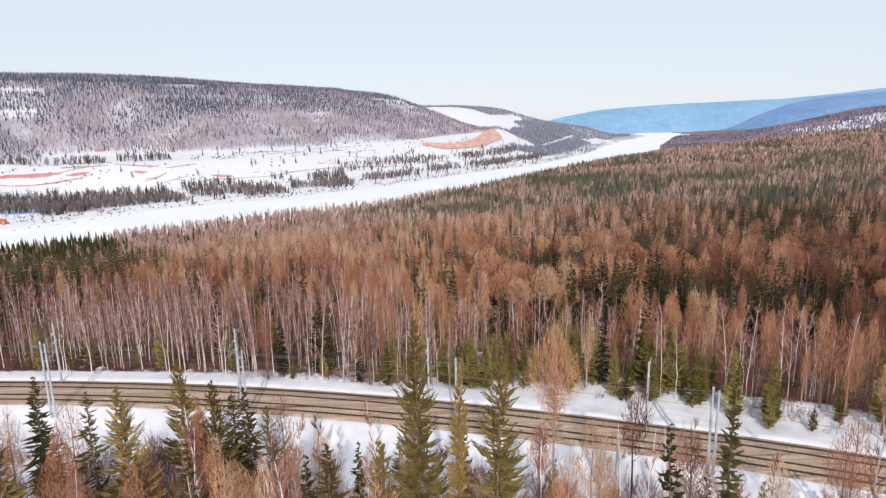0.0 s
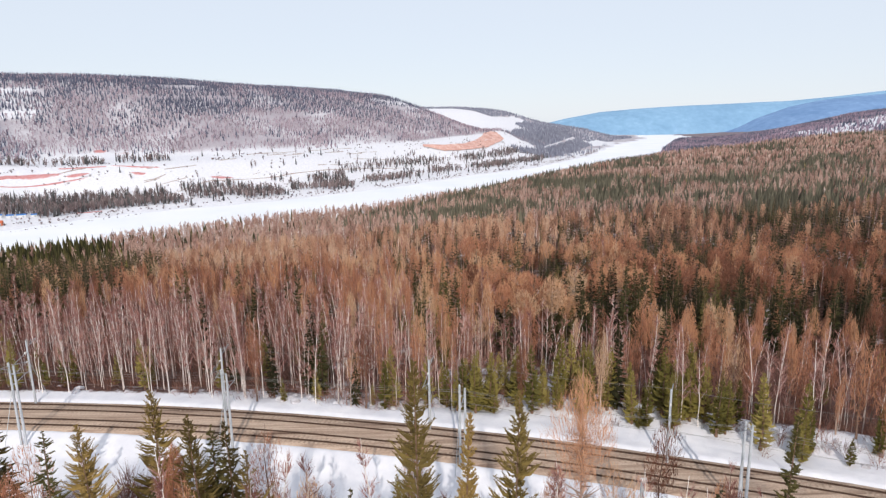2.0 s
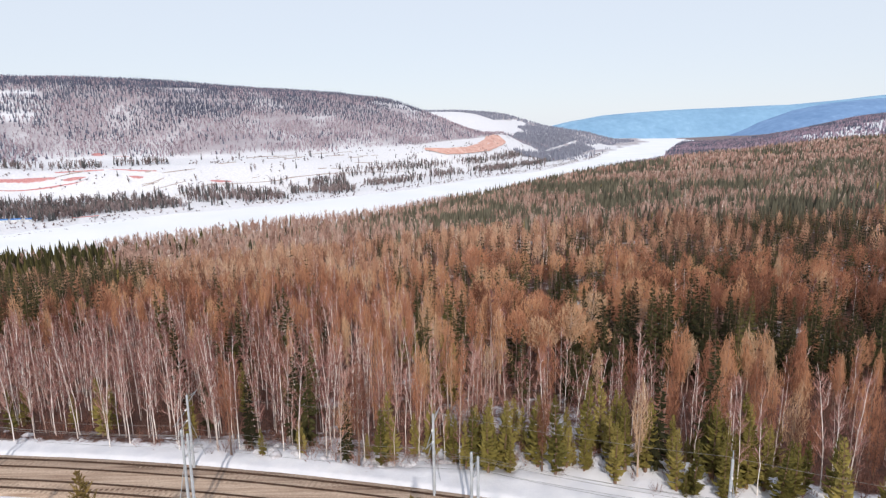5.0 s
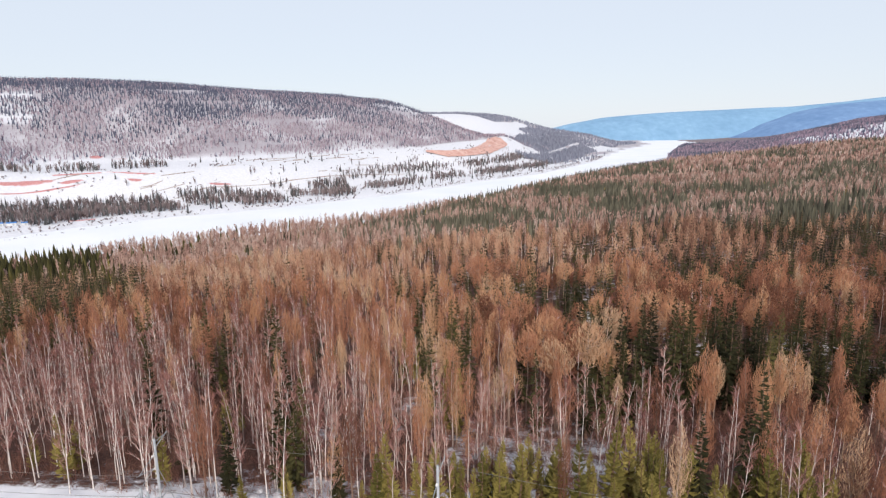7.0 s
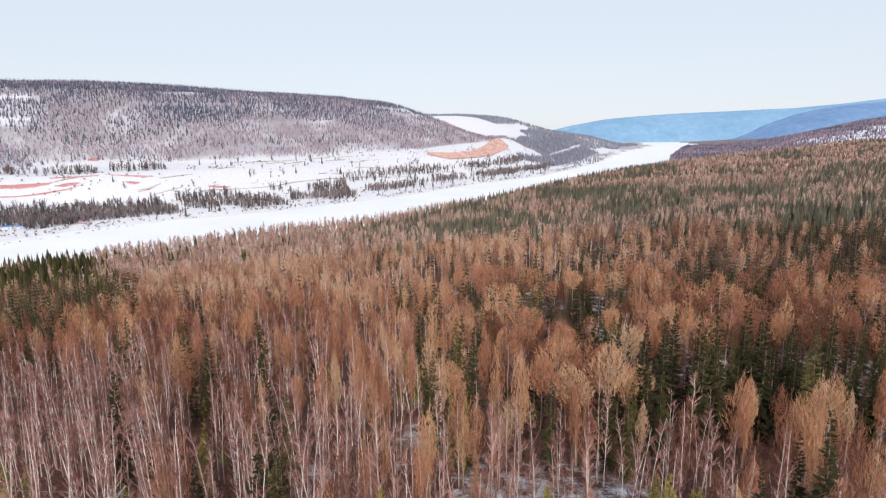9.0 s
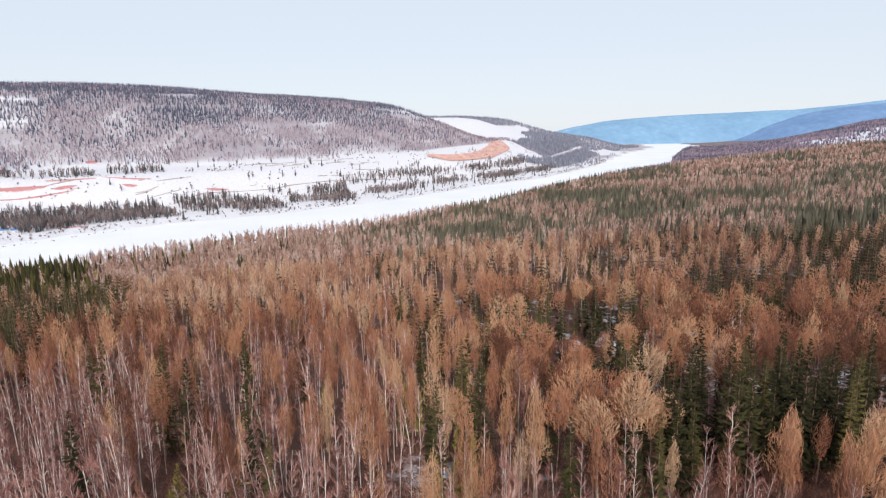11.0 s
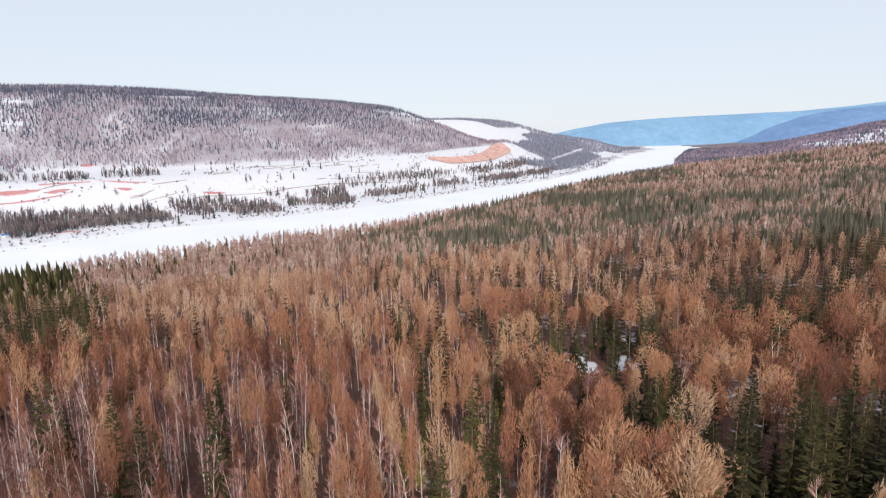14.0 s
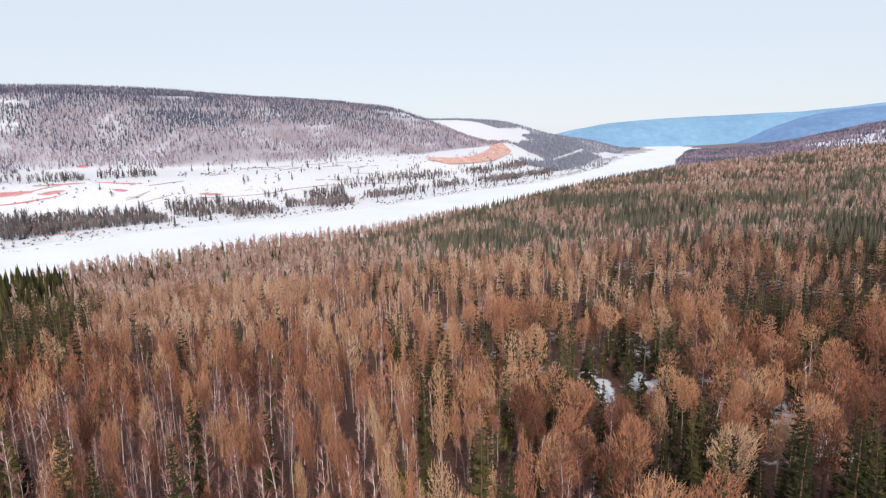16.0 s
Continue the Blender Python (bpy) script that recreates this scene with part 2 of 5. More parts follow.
def hill_axes(x, y):
    """Along and off the valley's left side, and how far beyond the foot of its hill."""
    s = (x + 195) * 0.636 + (y - 768) * 0.771
    d = -(x + 195) * 0.771 + (y - 768) * 0.636
    foot = np.interp(s, (-600, -205, -165, -136, 14, 86, 283, 448, 765, 1100), (330, 285, 330, 375, 298, 228, 206, 190, 215, 230))
    return s, d, d - foot


def land(x, y):
    x, y = np.asarray(x, float), np.asarray(y, float)
    # the right bank: level ground about the railway, then a slope down to the river that rises to the right
    u = y - rail_y(x)
    right = -1.6 - np.interp(u, (12, 112, 500, 900, 4500), (0, 15, 45, 58, 140)) + 0.085 * x * ease(90, 350, y)
    right = np.where(x > 0, np.minimum(right, 190), right) + 3.2 * waves(x, y, 90, 1) * ease(140, 330, y) + 0.3 * waves(x, y, 14, 2)
    right = np.maximum(right, -51) + 13 * ease(1700, 2300, y) * ease(1100, 1700, x) - 13 * ease(2750, 3100, y) * ease(1100, 1700, x)
    v = from_track(x, y)
    bank = 0.25 + 0.5 * waves(x, y * 0.5, 11, 3) * ease(4, 8, v)
    dip = np.exp(-(((x + 10) / 6.5) ** 2)) * 1.5 * ease(6, 9, v)
    shelf = np.where(v > 0, bank - dip + 1.3 * ease(5, 14, v) * ease(8, 22, x), -1.4 * ease(3.6, 8.5, -v) + 0.2 * waves(x, y, 9, 4) * ease(6, 12, -v))
    near = 1 - ease(np.where(x > 8, 12.0, 7.0), np.where(x > 8, 22.0, 14.0), np.abs(v))
    right = right * (1 - near) + shelf * near
    right = right - 0.45 * (1 - ease(3.2, 4.4, np.abs(v)))
    right = right + 8 * (1 - ease(26, 50, y)) * ease(-14, 0, y + 40) * ease(12, 20, -v)
    dr = off_bank(x, y, RIGHT_Y, RIGHT_X)
    right = RIVER + 0.6 + (right - RIVER - 0.6) * ease(0, 75 + 0.42 * np.maximum(y - 900, 0), dr)
    # the left bank: a low terrace, then wooded hills
    dl = -off_bank(x, y, LEFT_Y, LEFT_X)
    terrace = np.interp(dl, (0, 8, 70, 130, 175, 230, 400), (-54.3, -51.5, -49, -38, -20, -7, -3)) + 0.8 * waves(x, y, 60, 5)
    s, d, e = hill_axes(x, y)
    hill = np.interp(e, (-60, 0, 100, 200, 300, 400, 550, 800, 3000), (-9, -4, 25, 63, 96, 123, 144, 153, 160)) + 3 * waves(x, y, 260, 6) * ease(30, 200, e) - 10 * ease(180, 520, s) * ease(320, 450, e)
    hill = terrace + np.maximum(hill - terrace, 0) * (1 - ease(770, 1010, s)) * ease(70, 215, dl)
    second = np.interp(dl, (0, 100, 200, 350, 500, 560, 900), (-54, -48, 0, 28, 80, 88, 92))
    second = terrace + np.maximum(second - terrace, 0) * ease(1800, 2330, y)
    second = -52 + (second + 52) * (1 - ease(2620, 3250, y))
    terrace = -52 + (terrace + 52) * (1 - ease(2300, 2900, y))
    left = np.maximum(terrace, np.where(s < 1010, hill, -99))
    left = np.maximum(left, np.where(y > 1830, second, -99)) + 15 * np.exp(-(((x - 178) / 50) ** 2) - ((y - 1665) / 75) ** 2)
    z = np.where(dr > 0, right, np.where(dl > 0, left, RIVER - 1.5))
    return z


def verge_gap(x, y):
    """How far from the track the woods begin."""
    return 5.7 + 3.4 * ease(-8, 0, x) - 2.2 * ease(18, 50, x) + (0.6 + 0.9 * ease(-8, 14, x)) * waves(x, y, 7, 8)


def near_forest(x, y):
    """Where the woods beyond the railway stand."""
    v = from_track(x, y)
    return (v > verge_gap(x, y)) & (off_bank(x, y, RIGHT_Y, RIGHT_X) > 6)


def clearing(x, y):
    """The small open patch in the woods."""
    return (((x - 31) / 2.4) ** 2 + ((y - 196) / 13) ** 2 < 1) | (((x - 42) / 1.8) ** 2 + ((y - 198) / 9) ** 2 < 1) | (((x - 29) / 1.7) ** 2 + ((y - 150) / 8) ** 2 < 1)


def open_snow(x, y):
    """Open slopes on the far side, kept free of trees."""
    s, d, e = hill_axes(x, y)
    dl = -off_bank(x, y, LEFT_Y, LEFT_X)
    white = (y > 1980) & (y < np.where(dl > 430, 2330, 2560)) & (x > -300) & (x < (0.137 + 0.016 * waves(x, y, 70, 46)) * y) & (dl > 290 + 15 * waves(x, y, 60, 22))
    strip = (x > 800) & (x < 1900) & (np.abs(y - 1430 - 0.62 * (x - 800) - 60 * ease(800, 1300, x)) < (125 + 0.14 * (x - 800)) * (1 + 0.7 * waves(x, y, 130, 9)))
    bare = ((np.abs(e - 330 - 20 * waves(s, d, 90, 10)) < 13 + 9 * waves(s, d, 25, 28)) & (s < -30)) | ((np.abs(e - 215 - 20 * waves(s, d, 80, 18)) < 9) & (s < -80)) | ((np.abs(e - 395) < 8) & (waves(s, d, 120, 19) > 0.5))
    along_cut = np.clip((x + 20) * 0.491 + (y - 1230) * 0.871, 0, 500)
    dug = np.hypot(x + 20 - 0.491 * along_cut, y - 1230 - 0.871 * along_cut) < 42 + 8 * waves(x, y, 40, 25)
    meadow = np.hypot((x - 600 - 0.35 * (y - 2300)) / 62, (y - 2300) / 190) < 1 + 0.5 * waves(x, y, 50, 72)
    lane = (np.abs(x - 308 - 0.373 * (y - 1750)) < 8) & (y > 1700) & (y < 2330)
    return white | strip | dug | meadow | lane | (bare & (dl > 0) & (y < 1800))


# ---- meshes ----
def mesh_of(name, verts, tris, mats, slots=None, tint=None, smooth=False, normals=None):
    me = bpy.data.meshes.new(name)
    n, k = len(verts), len(tris)
    me.vertices.add(n)
    me.vertices.foreach_set("co", np.asarray(verts, np.float32).ravel())
    me.loops.add(3 * k)
    me.loops.foreach_set("vertex_index", np.asarray(tris, np.int32).ravel())
    me.polygons.add(k)
    me.polygons.foreach_set("loop_start", np.arange(0, 3 * k, 3, dtype=np.int32))
    for m in mats:
        me.materials.append(m)
    if slots is not None:
        me.polygons.foreach_set("material_index", np.asarray(slots, np.int32))
    me.polygons.foreach_set("use_smooth", np.full(k, smooth))
    if tint is not None:
        me.attributes.new("tint", "FLOAT", "POINT").data.foreach_set("value", np.asarray(tint, np.float32))
    if normals is not None:
        me.attributes.new("custom_normal", "FLOAT_VECTOR", "POINT").data.foreach_set("vector", np.asarray(normals, np.float32).ravel())
    me.update(calc_edges=True)
    return me


def from_bm(name, bm, material, smooth=False):
    me = bpy.data.meshes.new(name)
    bm.to_mesh(me)
    bm.free()
    me.materials.append(material)
    if smooth:
        me.polygons.foreach_set("use_smooth", np.full(len(me.polygons), True))
    return me


def part(name, bm, material, parent, label="", smooth=False):
    ob = new(name, from_bm(name, bm, material, smooth))
    ob.parent = parent
    if label:
        tagged(ob, label)
    return ob


def box(bm, size, m, bevel=0.0):
    made = bmesh.ops.create_cube(bm, size=1.0, matrix=m @ Matrix.Diagonal((*size, 1)))
    if bevel:
        edges = list({e for v in made["verts"] for e in v.link_edges})
        bmesh.ops.bevel(bm, geom=edges, offset=bevel, segments=1, affect="EDGES")


def rod(bm, a, b, r1, r2=None, sides=8):
    a, b = Vector(a), Vector(b)
    m = Matrix.Translation((a + b) / 2) @ (b - a).to_track_quat("Z", "Y").to_matrix().to_4x4()
    bmesh.ops.create_cone(bm, cap_ends=True, segments=sides, radius1=r1, radius2=r1 if r2 is None else r2, depth=(b - a).length, matrix=m)


# ---- ground ----
fine = np.radians(np.arange(-56, 56.01, 0.7))
around = np.concatenate([fine, np.radians(np.arange(60, 300.1, 4.0))])
rings = np.concatenate([[0.01], 4.0 * 1.0225 ** np.arange(0, 318)])
ga, gr = np.meshgrid(around, rings)
gx, gy = np.sin(ga) * gr, -22 + np.cos(ga) * gr
gz = land(gx, gy) - 0.9 * (1 - ease(12.5, 15.5, np.abs(from_track(gx, gy)))) * (np.abs(gx) < 150)
na, nr = len(around), len(rings)
i, j = np.meshgrid(np.arange(nr - 1), np.arange(na))
a0, b0 = (i * na + j).ravel(), (i * na + (j + 1) % na).ravel()
a1, b1 = a0 + na, b0 + na
tris = np.concatenate([np.stack([a0, b1, a1], 1), np.stack([a0, b0, b1], 1)])
verts = np.stack([gx, gy, gz], -1).reshape(-1, 3)
ground = new("ground", mesh_of("ground", verts, tris, [M_GROUND], smooth=True))
tagged(ground, "snow-covered valley ground with brown litter under the woods", "ground", kind="structure")
fx, fy = gx.ravel(), gy.ravel()
s, d, e = hill_axes(fx, fy)
dl, dr = -off_bank(fx, fy, LEFT_Y, LEFT_X), off_bank(fx, fy, RIGHT_Y, RIGHT_X)


def floor_litter(x, y):
    """How much dead leaf and brush covers the snow about the railway and in the woods."""
    v = from_track(x, y)
    gap = verge_gap(x, y)
    woods = (0.58 + 0.12 * ease(0, 12, -x) + 0.14 * ease(8, 24, v) + 0.10 * waves(x, y, 30, 11) + 0.13 * waves(x, y, 9, 26) - 0.20 * (1 - ease(4, 12, v - gap)) * ease(-40, -28, x) - 0.15 * np.exp(-(((x - 20) / 22) ** 2) - ((y - 104) / 16) ** 2) + 0.15 * ease(20, 45, x) * (1 - ease(130, 150, y))) * ease(gap - 1.2, gap + 8 - 5.5 * ease(0, 10, -x), v) * (off_bank(x, y, RIGHT_Y, RIGHT_X) > 0)
    return np.where(v < 0, (0.44 + 0.16 * waves(x, y, 14, 12)) * ease(9, 15, -v) * (y > -40), woods)


litter = floor_litter(fx, fy)
litter = np.where(clearing(fx, fy), 0.25, litter)
litter = np.where((dl > 6) & (e <= 5), 0.24 + 0.14 * waves(fx, fy, 40, 14), litter)
soil = np.zeros_like(fx)
litter = np.where(open_snow(fx, fy), 0.0, litter)
hill_brush = np.where((dl > 0) & ((e > -30) | ((fy > 1830) & (dl > 110))) & ~open_snow(fx, fy), 0.70 + 0.22 * waves(fx, fy, 110, 13) + 0.18 * waves(fx, fy, 42, 15), 0.0) * np.where(fy > 1830, 1.0, ease(-25, 45, e))
hill_brush = np.where((dr > 0) & (fy > 1150) & ~open_snow(fx, fy), 0.55, hill_brush)
cover = np.stack([litter, soil, hill_brush, 1 + 0 * litter], 1).astype(np.float32)
ground.data.attributes.new("cover", "FLOAT_COLOR", "POINT").data.foreach_set("color", cover.ravel())

# Banks of cleared snow along both sides of the track.
def snow_bank(name, v0, v1, label):
    bx, bv = np.meshgrid(np.arange(-148, 148.1, 0.7), np.concatenate([np.arange(v0, v0 + 5 * np.sign(v1 - v0), 0.25 * np.sign(v1 - v0)), np.linspace(v0 + 5 * np.sign(v1 - v0), v1, 22)]))
    a = rail_turn(bx)
    X, Y = bx - bv * np.sin(a), rail_y(bx) + bv * np.cos(a)
    Z = land(X, Y) + 0.05 * waves(X, Y, 1.7, 16) + (0.13 * waves(X, Y, 4.5, 17) + 0.10 * waves(X, Y, 2.1, 20)) * ease(4, 7, np.abs(bv)) - 1.2 * ease(abs(v1) - 1.5, abs(v1), np.abs(bv))
    n, m = X.shape
    i, j = np.meshgrid(np.arange(n - 1), np.arange(m - 1))
    q = (i * m + j).ravel()
    T = np.concatenate([np.stack([q, q + 1, q + m + 1], 1), np.stack([q, q + m + 1, q + m], 1)])
    T = T[:, ::-1] if v1 < v0 else T
    ob = new(name, mesh_of(name, np.stack([X, Y, Z], -1).reshape(-1, 3), T, [M_GROUND], smooth=True))
    lit = floor_litter(X.ravel(), Y.ravel())
    ob.data.attributes.new("cover", "FLOAT_COLOR", "POINT").data.foreach_set("color", np.stack([lit, 0 * lit, 0 * lit, 1 + 0 * lit], 1).astype(np.float32).ravel())
    tagged(ob, label, "snow bank", kind="structure")


snow_bank("snow_bank_far", 3.3, 16.5, "uneven bank of cleared snow between the tracks and the woods")
snow_bank("snow_bank_near", -3.5, -16.5, "smooth snow slope falling away from the tracks")

# Bare red earth dug open on the far side: thin ragged sheets over the snow.
def earth_patch(points, width, seed, label, material=None):
    P = np.array(points, float)
    run = np.concatenate([[0], np.cumsum(np.hypot(*np.diff(P, axis=0).T))])
    q = np.linspace(0, run[-1], max(int(run[-1] / 4), 8))
    cx, cy = np.interp(q, run, P[:, 0]), np.interp(q, run, P[:, 1])
    tx, ty = np.gradient(cx), np.gradient(cy)
    tn = np.hypot(tx, ty)
    ends = np.sqrt(np.clip(np.sin(np.linspace(0.03, 0.97, len(q)) * math.pi), 0, 1))
    rows, bare = [], []
    for f in np.linspace(-1, 1, 9):
        half = width * ends * (1 + 0.45 * waves(q, 0 * q + 31 * np.sign(f), 26, seed) + 0.2 * waves(q, 0 * q + 31 * np.sign(f), 9, seed))
        X, Y = cx - ty / tn * half * f, cy + tx / tn * half * f
        rows.append(np.stack([X, Y, land(X, Y) + 0.75 - 1.35 * abs(f)], 1))
        bare.append((1 - abs(f) ** 1.5) * ends + 0.3 * (width < 3))
    V = np.concatenate(rows)
    n = len(q)
    i, j = np.meshgrid(np.arange(8), np.arange(n - 1))
    a = (i * n + j).ravel()
    T = np.concatenate([np.stack([a, a + 1, a + n + 1], 1), np.stack([a, a + n + 1, a + n], 1)])
    ob = new("bare_earth", mesh_of("bare_earth", V, T, [material or M_EARTH], smooth=True))
    ob.data.attributes.new("bare", "FLOAT", "POINT").data.foreach_set("value", np.concatenate(bare).astype(np.float32))
    tagged(ob, label, "earth", kind="structure")


RED = "ragged strip of bare red earth in the snow across the river"
for k, (pts, wide) in enumerate((
    (((-545, 711), (-506, 735), (-453, 763)), 8.5), (((-535, 697), (-496, 718), (-457, 745), (-425, 768)), 3), (((-455, 756), (-430, 773)), 5), (((-425, 804), (-388, 813), (-362, 823)), 4),
    (((-393, 793), (-374, 801)), 5), (((-522, 946), (-503, 956)), 11), (((-488, 949), (-439, 964)), 7), (((-308, 833), (-278, 852)), 6), (((-386, 655), (-366, 672)), 2.5), (((-470, 772), (-425, 800)), 1.6),
)):
    earth_patch(pts, wide, 90 + k, RED)


def earth_cut(lower, upper, label):
    """A dug face between its foot and its rim, rough and terraced."""
    f = np.linspace(0, 1, 90)
    ends = [np.stack([np.interp(f, np.linspace(0, 1, len(p)), [q[k] for q in p]) for k in (0, 1)], 1) for p in (lower, upper)]
    g_ = np.linspace(0, 1, 14)[:, None, None]
    ragged = 6 * waves(f * 600, 0 * f, 40, 24) * np.sin(np.clip(f, 0.02, 0.98) * math.pi)
    P = ends[0] * (1 - g_) + ends[1] * g_
    P[:, :, 1] += ragged * (2 * g_[:, :, 0] - 1)
    Z = land(P[:, :, 0], P[:, :, 1]) + 1.3 + 1.1 * np.sin(g_[:, :, 0] * 18) * (g_[:, :, 0] > 0.05)
    V = np.concatenate([P, Z[:, :, None]], -1).reshape(-1, 3)
    i, j = np.meshgrid(np.arange(13), np.arange(89))
    a = (i * 90 + j).ravel()
    T = np.concatenate([np.stack([a, a + 1, a + 91], 1), np.stack([a, a + 91, a + 90], 1)])
    tagged(new("bare_earth", mesh_of("bare_earth", V, T, [M_CUT], smooth=True)), label, "earth", kind="structure")


earth_cut(((-26, 1234), (17, 1243), (72, 1307), (116, 1400), (151, 1496), (170, 1570), (156, 1612)), ((-28, 1250), (18, 1292), (60, 1362), (94, 1460), (112, 1524), (122, 1584), (140, 1622)), "wide cutting of bare orange earth at the foot of the hill")
earth_patch(((-340, 738), (-333, 765), (-321, 794), (-301, 825), (-230, 885), (-134, 1000), (-60, 1090)), 1.6, 121, "narrow dirt road through the snow across the river", M_ROAD)
g = np.random.default_rng(31)
for k in range(30):
    q, w = g.uniform(-210, 330), g.uniform(112, 205)
    px, py = -195 + 0.636 * q - 0.771 * w, 768 + 0.771 * q + 0.636 * w
    half = g.uniform(7, 26)
    earth_patch(((px - 0.6 * half, py - 0.8 * half), (px, py + g.uniform(-3, 3)), (px + 0.6 * half, py + 0.8 * half)), g.uniform(0.5, 1.3), 130 + k, "thin line of bare ground and stubble in the snow", M_ROAD)

# The frozen river, a sheet that runs under both banks.
ys = np.concatenate([np.arange(-300, 1700, 25), np.arange(1700, 4550, 75)])
lx, rx = np.interp(ys, LEFT_Y, LEFT_X) - 14, np.interp(ys, RIGHT_Y, RIGHT_X) + 14
verts = np.concatenate([np.stack([lx, ys, 0 * ys + RIVER], 1), np.stack([rx, ys, 0 * ys + RIVER], 1)])
n = len(ys)
k = np.arange(n - 1)
tris = np.concatenate([np.stack([k, k + n, k + n + 1], 1), np.stack([k, k + n + 1, k + 1], 1)])
river = new("river_ice", mesh_of("river_ice", verts, tris, [M_ICE]))
tagged(river, "wide frozen river under smooth white snow", "river", kind="structure")


def far_ridge(name, label, x0, x1, y0, heights, depth, base, material):
    """A rolling range of hills across the end of the valley."""
    nx, ny = 120, 24
    xs, vs = np.linspace(x0, x1, nx), np.linspace(0, 1, ny)
    X, V = np.meshgrid(xs, vs)
    top = np.interp(X, np.linspace(x0, x1, len(heights)), heights)
    Z = base + (top - base) * np.sin(V * math.pi / 2) ** 0.8 + 6 * waves(X, V * depth, 240, 21) * V * (1 - 0.7 * V)
    P = np.stack([X, y0 + V * depth, Z], -1).reshape(-1, 3)
    back = np.stack([xs, 0 * xs + y0 + depth + 250, 0 * xs + base], -1)
    P = np.concatenate([P, back])
    i, j = np.meshgrid(np.arange(ny), np.arange(nx - 1))
    a = (i * nx + j).ravel()
    T = np.concatenate([np.stack([a, a + 1, a + nx + 1], 1), np.stack([a, a + nx + 1, a + nx], 1)])
    return tagged(new(name, mesh_of(name, P, T, [material], smooth=True)), label, "hills", kind="structure")


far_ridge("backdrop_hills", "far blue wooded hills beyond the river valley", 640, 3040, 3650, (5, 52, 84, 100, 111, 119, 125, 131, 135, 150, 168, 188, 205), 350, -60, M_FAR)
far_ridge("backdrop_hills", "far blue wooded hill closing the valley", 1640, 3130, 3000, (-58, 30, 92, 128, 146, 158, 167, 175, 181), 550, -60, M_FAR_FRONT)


# ---- plants ----
def unit(v):
    return v / np.maximum(np.linalg.norm(v, axis=-1, keepdims=True), 1e-9)


def sprigs(P, D, L, W, g):
    """Thin tapering sprigs from P along D, each one triangle."""
    side = unit(np.cross(D, g.normal(size=D.shape))) * (np.asarray(W) / 2 * np.ones(len(P)))[:, None]
    v = np.stack([P - side, P + side, P + D * (np.asarray(L) * np.ones(len(P)))[:, None]], 1).reshape(-1, 3)
    return v, np.arange(len(v)).reshape(-1, 3)


def join(pieces):
    vs, ts, n = [], [], 0
    for v, t in pieces:
        vs.append(v)
        ts.append(t + n)
        n += len(v)
    return np.concatenate(vs), np.concatenate(ts)


def stem(h, r, sides, rows, bend, g, tip=0.12):
    """A tapered, slightly crooked trunk, and its middle line."""
    t = np.linspace(0, 1, rows)
    mid = np.stack([bend[0] * t**2, bend[1] * t**2, h * t - 0.35 * (t == 0)], 1)
    mid[1:-1, :2] += g.normal(size=(max(rows - 2, 0), 2)) * r * 0.7
    rad = r * (1 - (1 - tip) * t) * np.where(t == 0, 1.35, 1)
    a = np.arange(sides) * 2 * math.pi / sides
    v = mid[:, None] + np.stack([np.cos(a)[None] * rad[:, None], np.sin(a)[None] * rad[:, None], 0 * rad[:, None] * a[None]], -1)
    k, m = np.meshgrid(np.arange(rows - 1), np.arange(sides))
    p, q = (k * sides + m).ravel(), (k * sides + (m + 1) % sides).ravel()
    tr = np.concatenate([np.stack([p, q, q + sides], 1), np.stack([p, q + sides, p + sides], 1)])
    return (v.reshape(-1, 3), tr), mid


def on_line(mid, h, z):
    return np.stack([np.interp(z, mid[:, 2], mid[:, k]) for k in (0, 1)] + [z], 1)


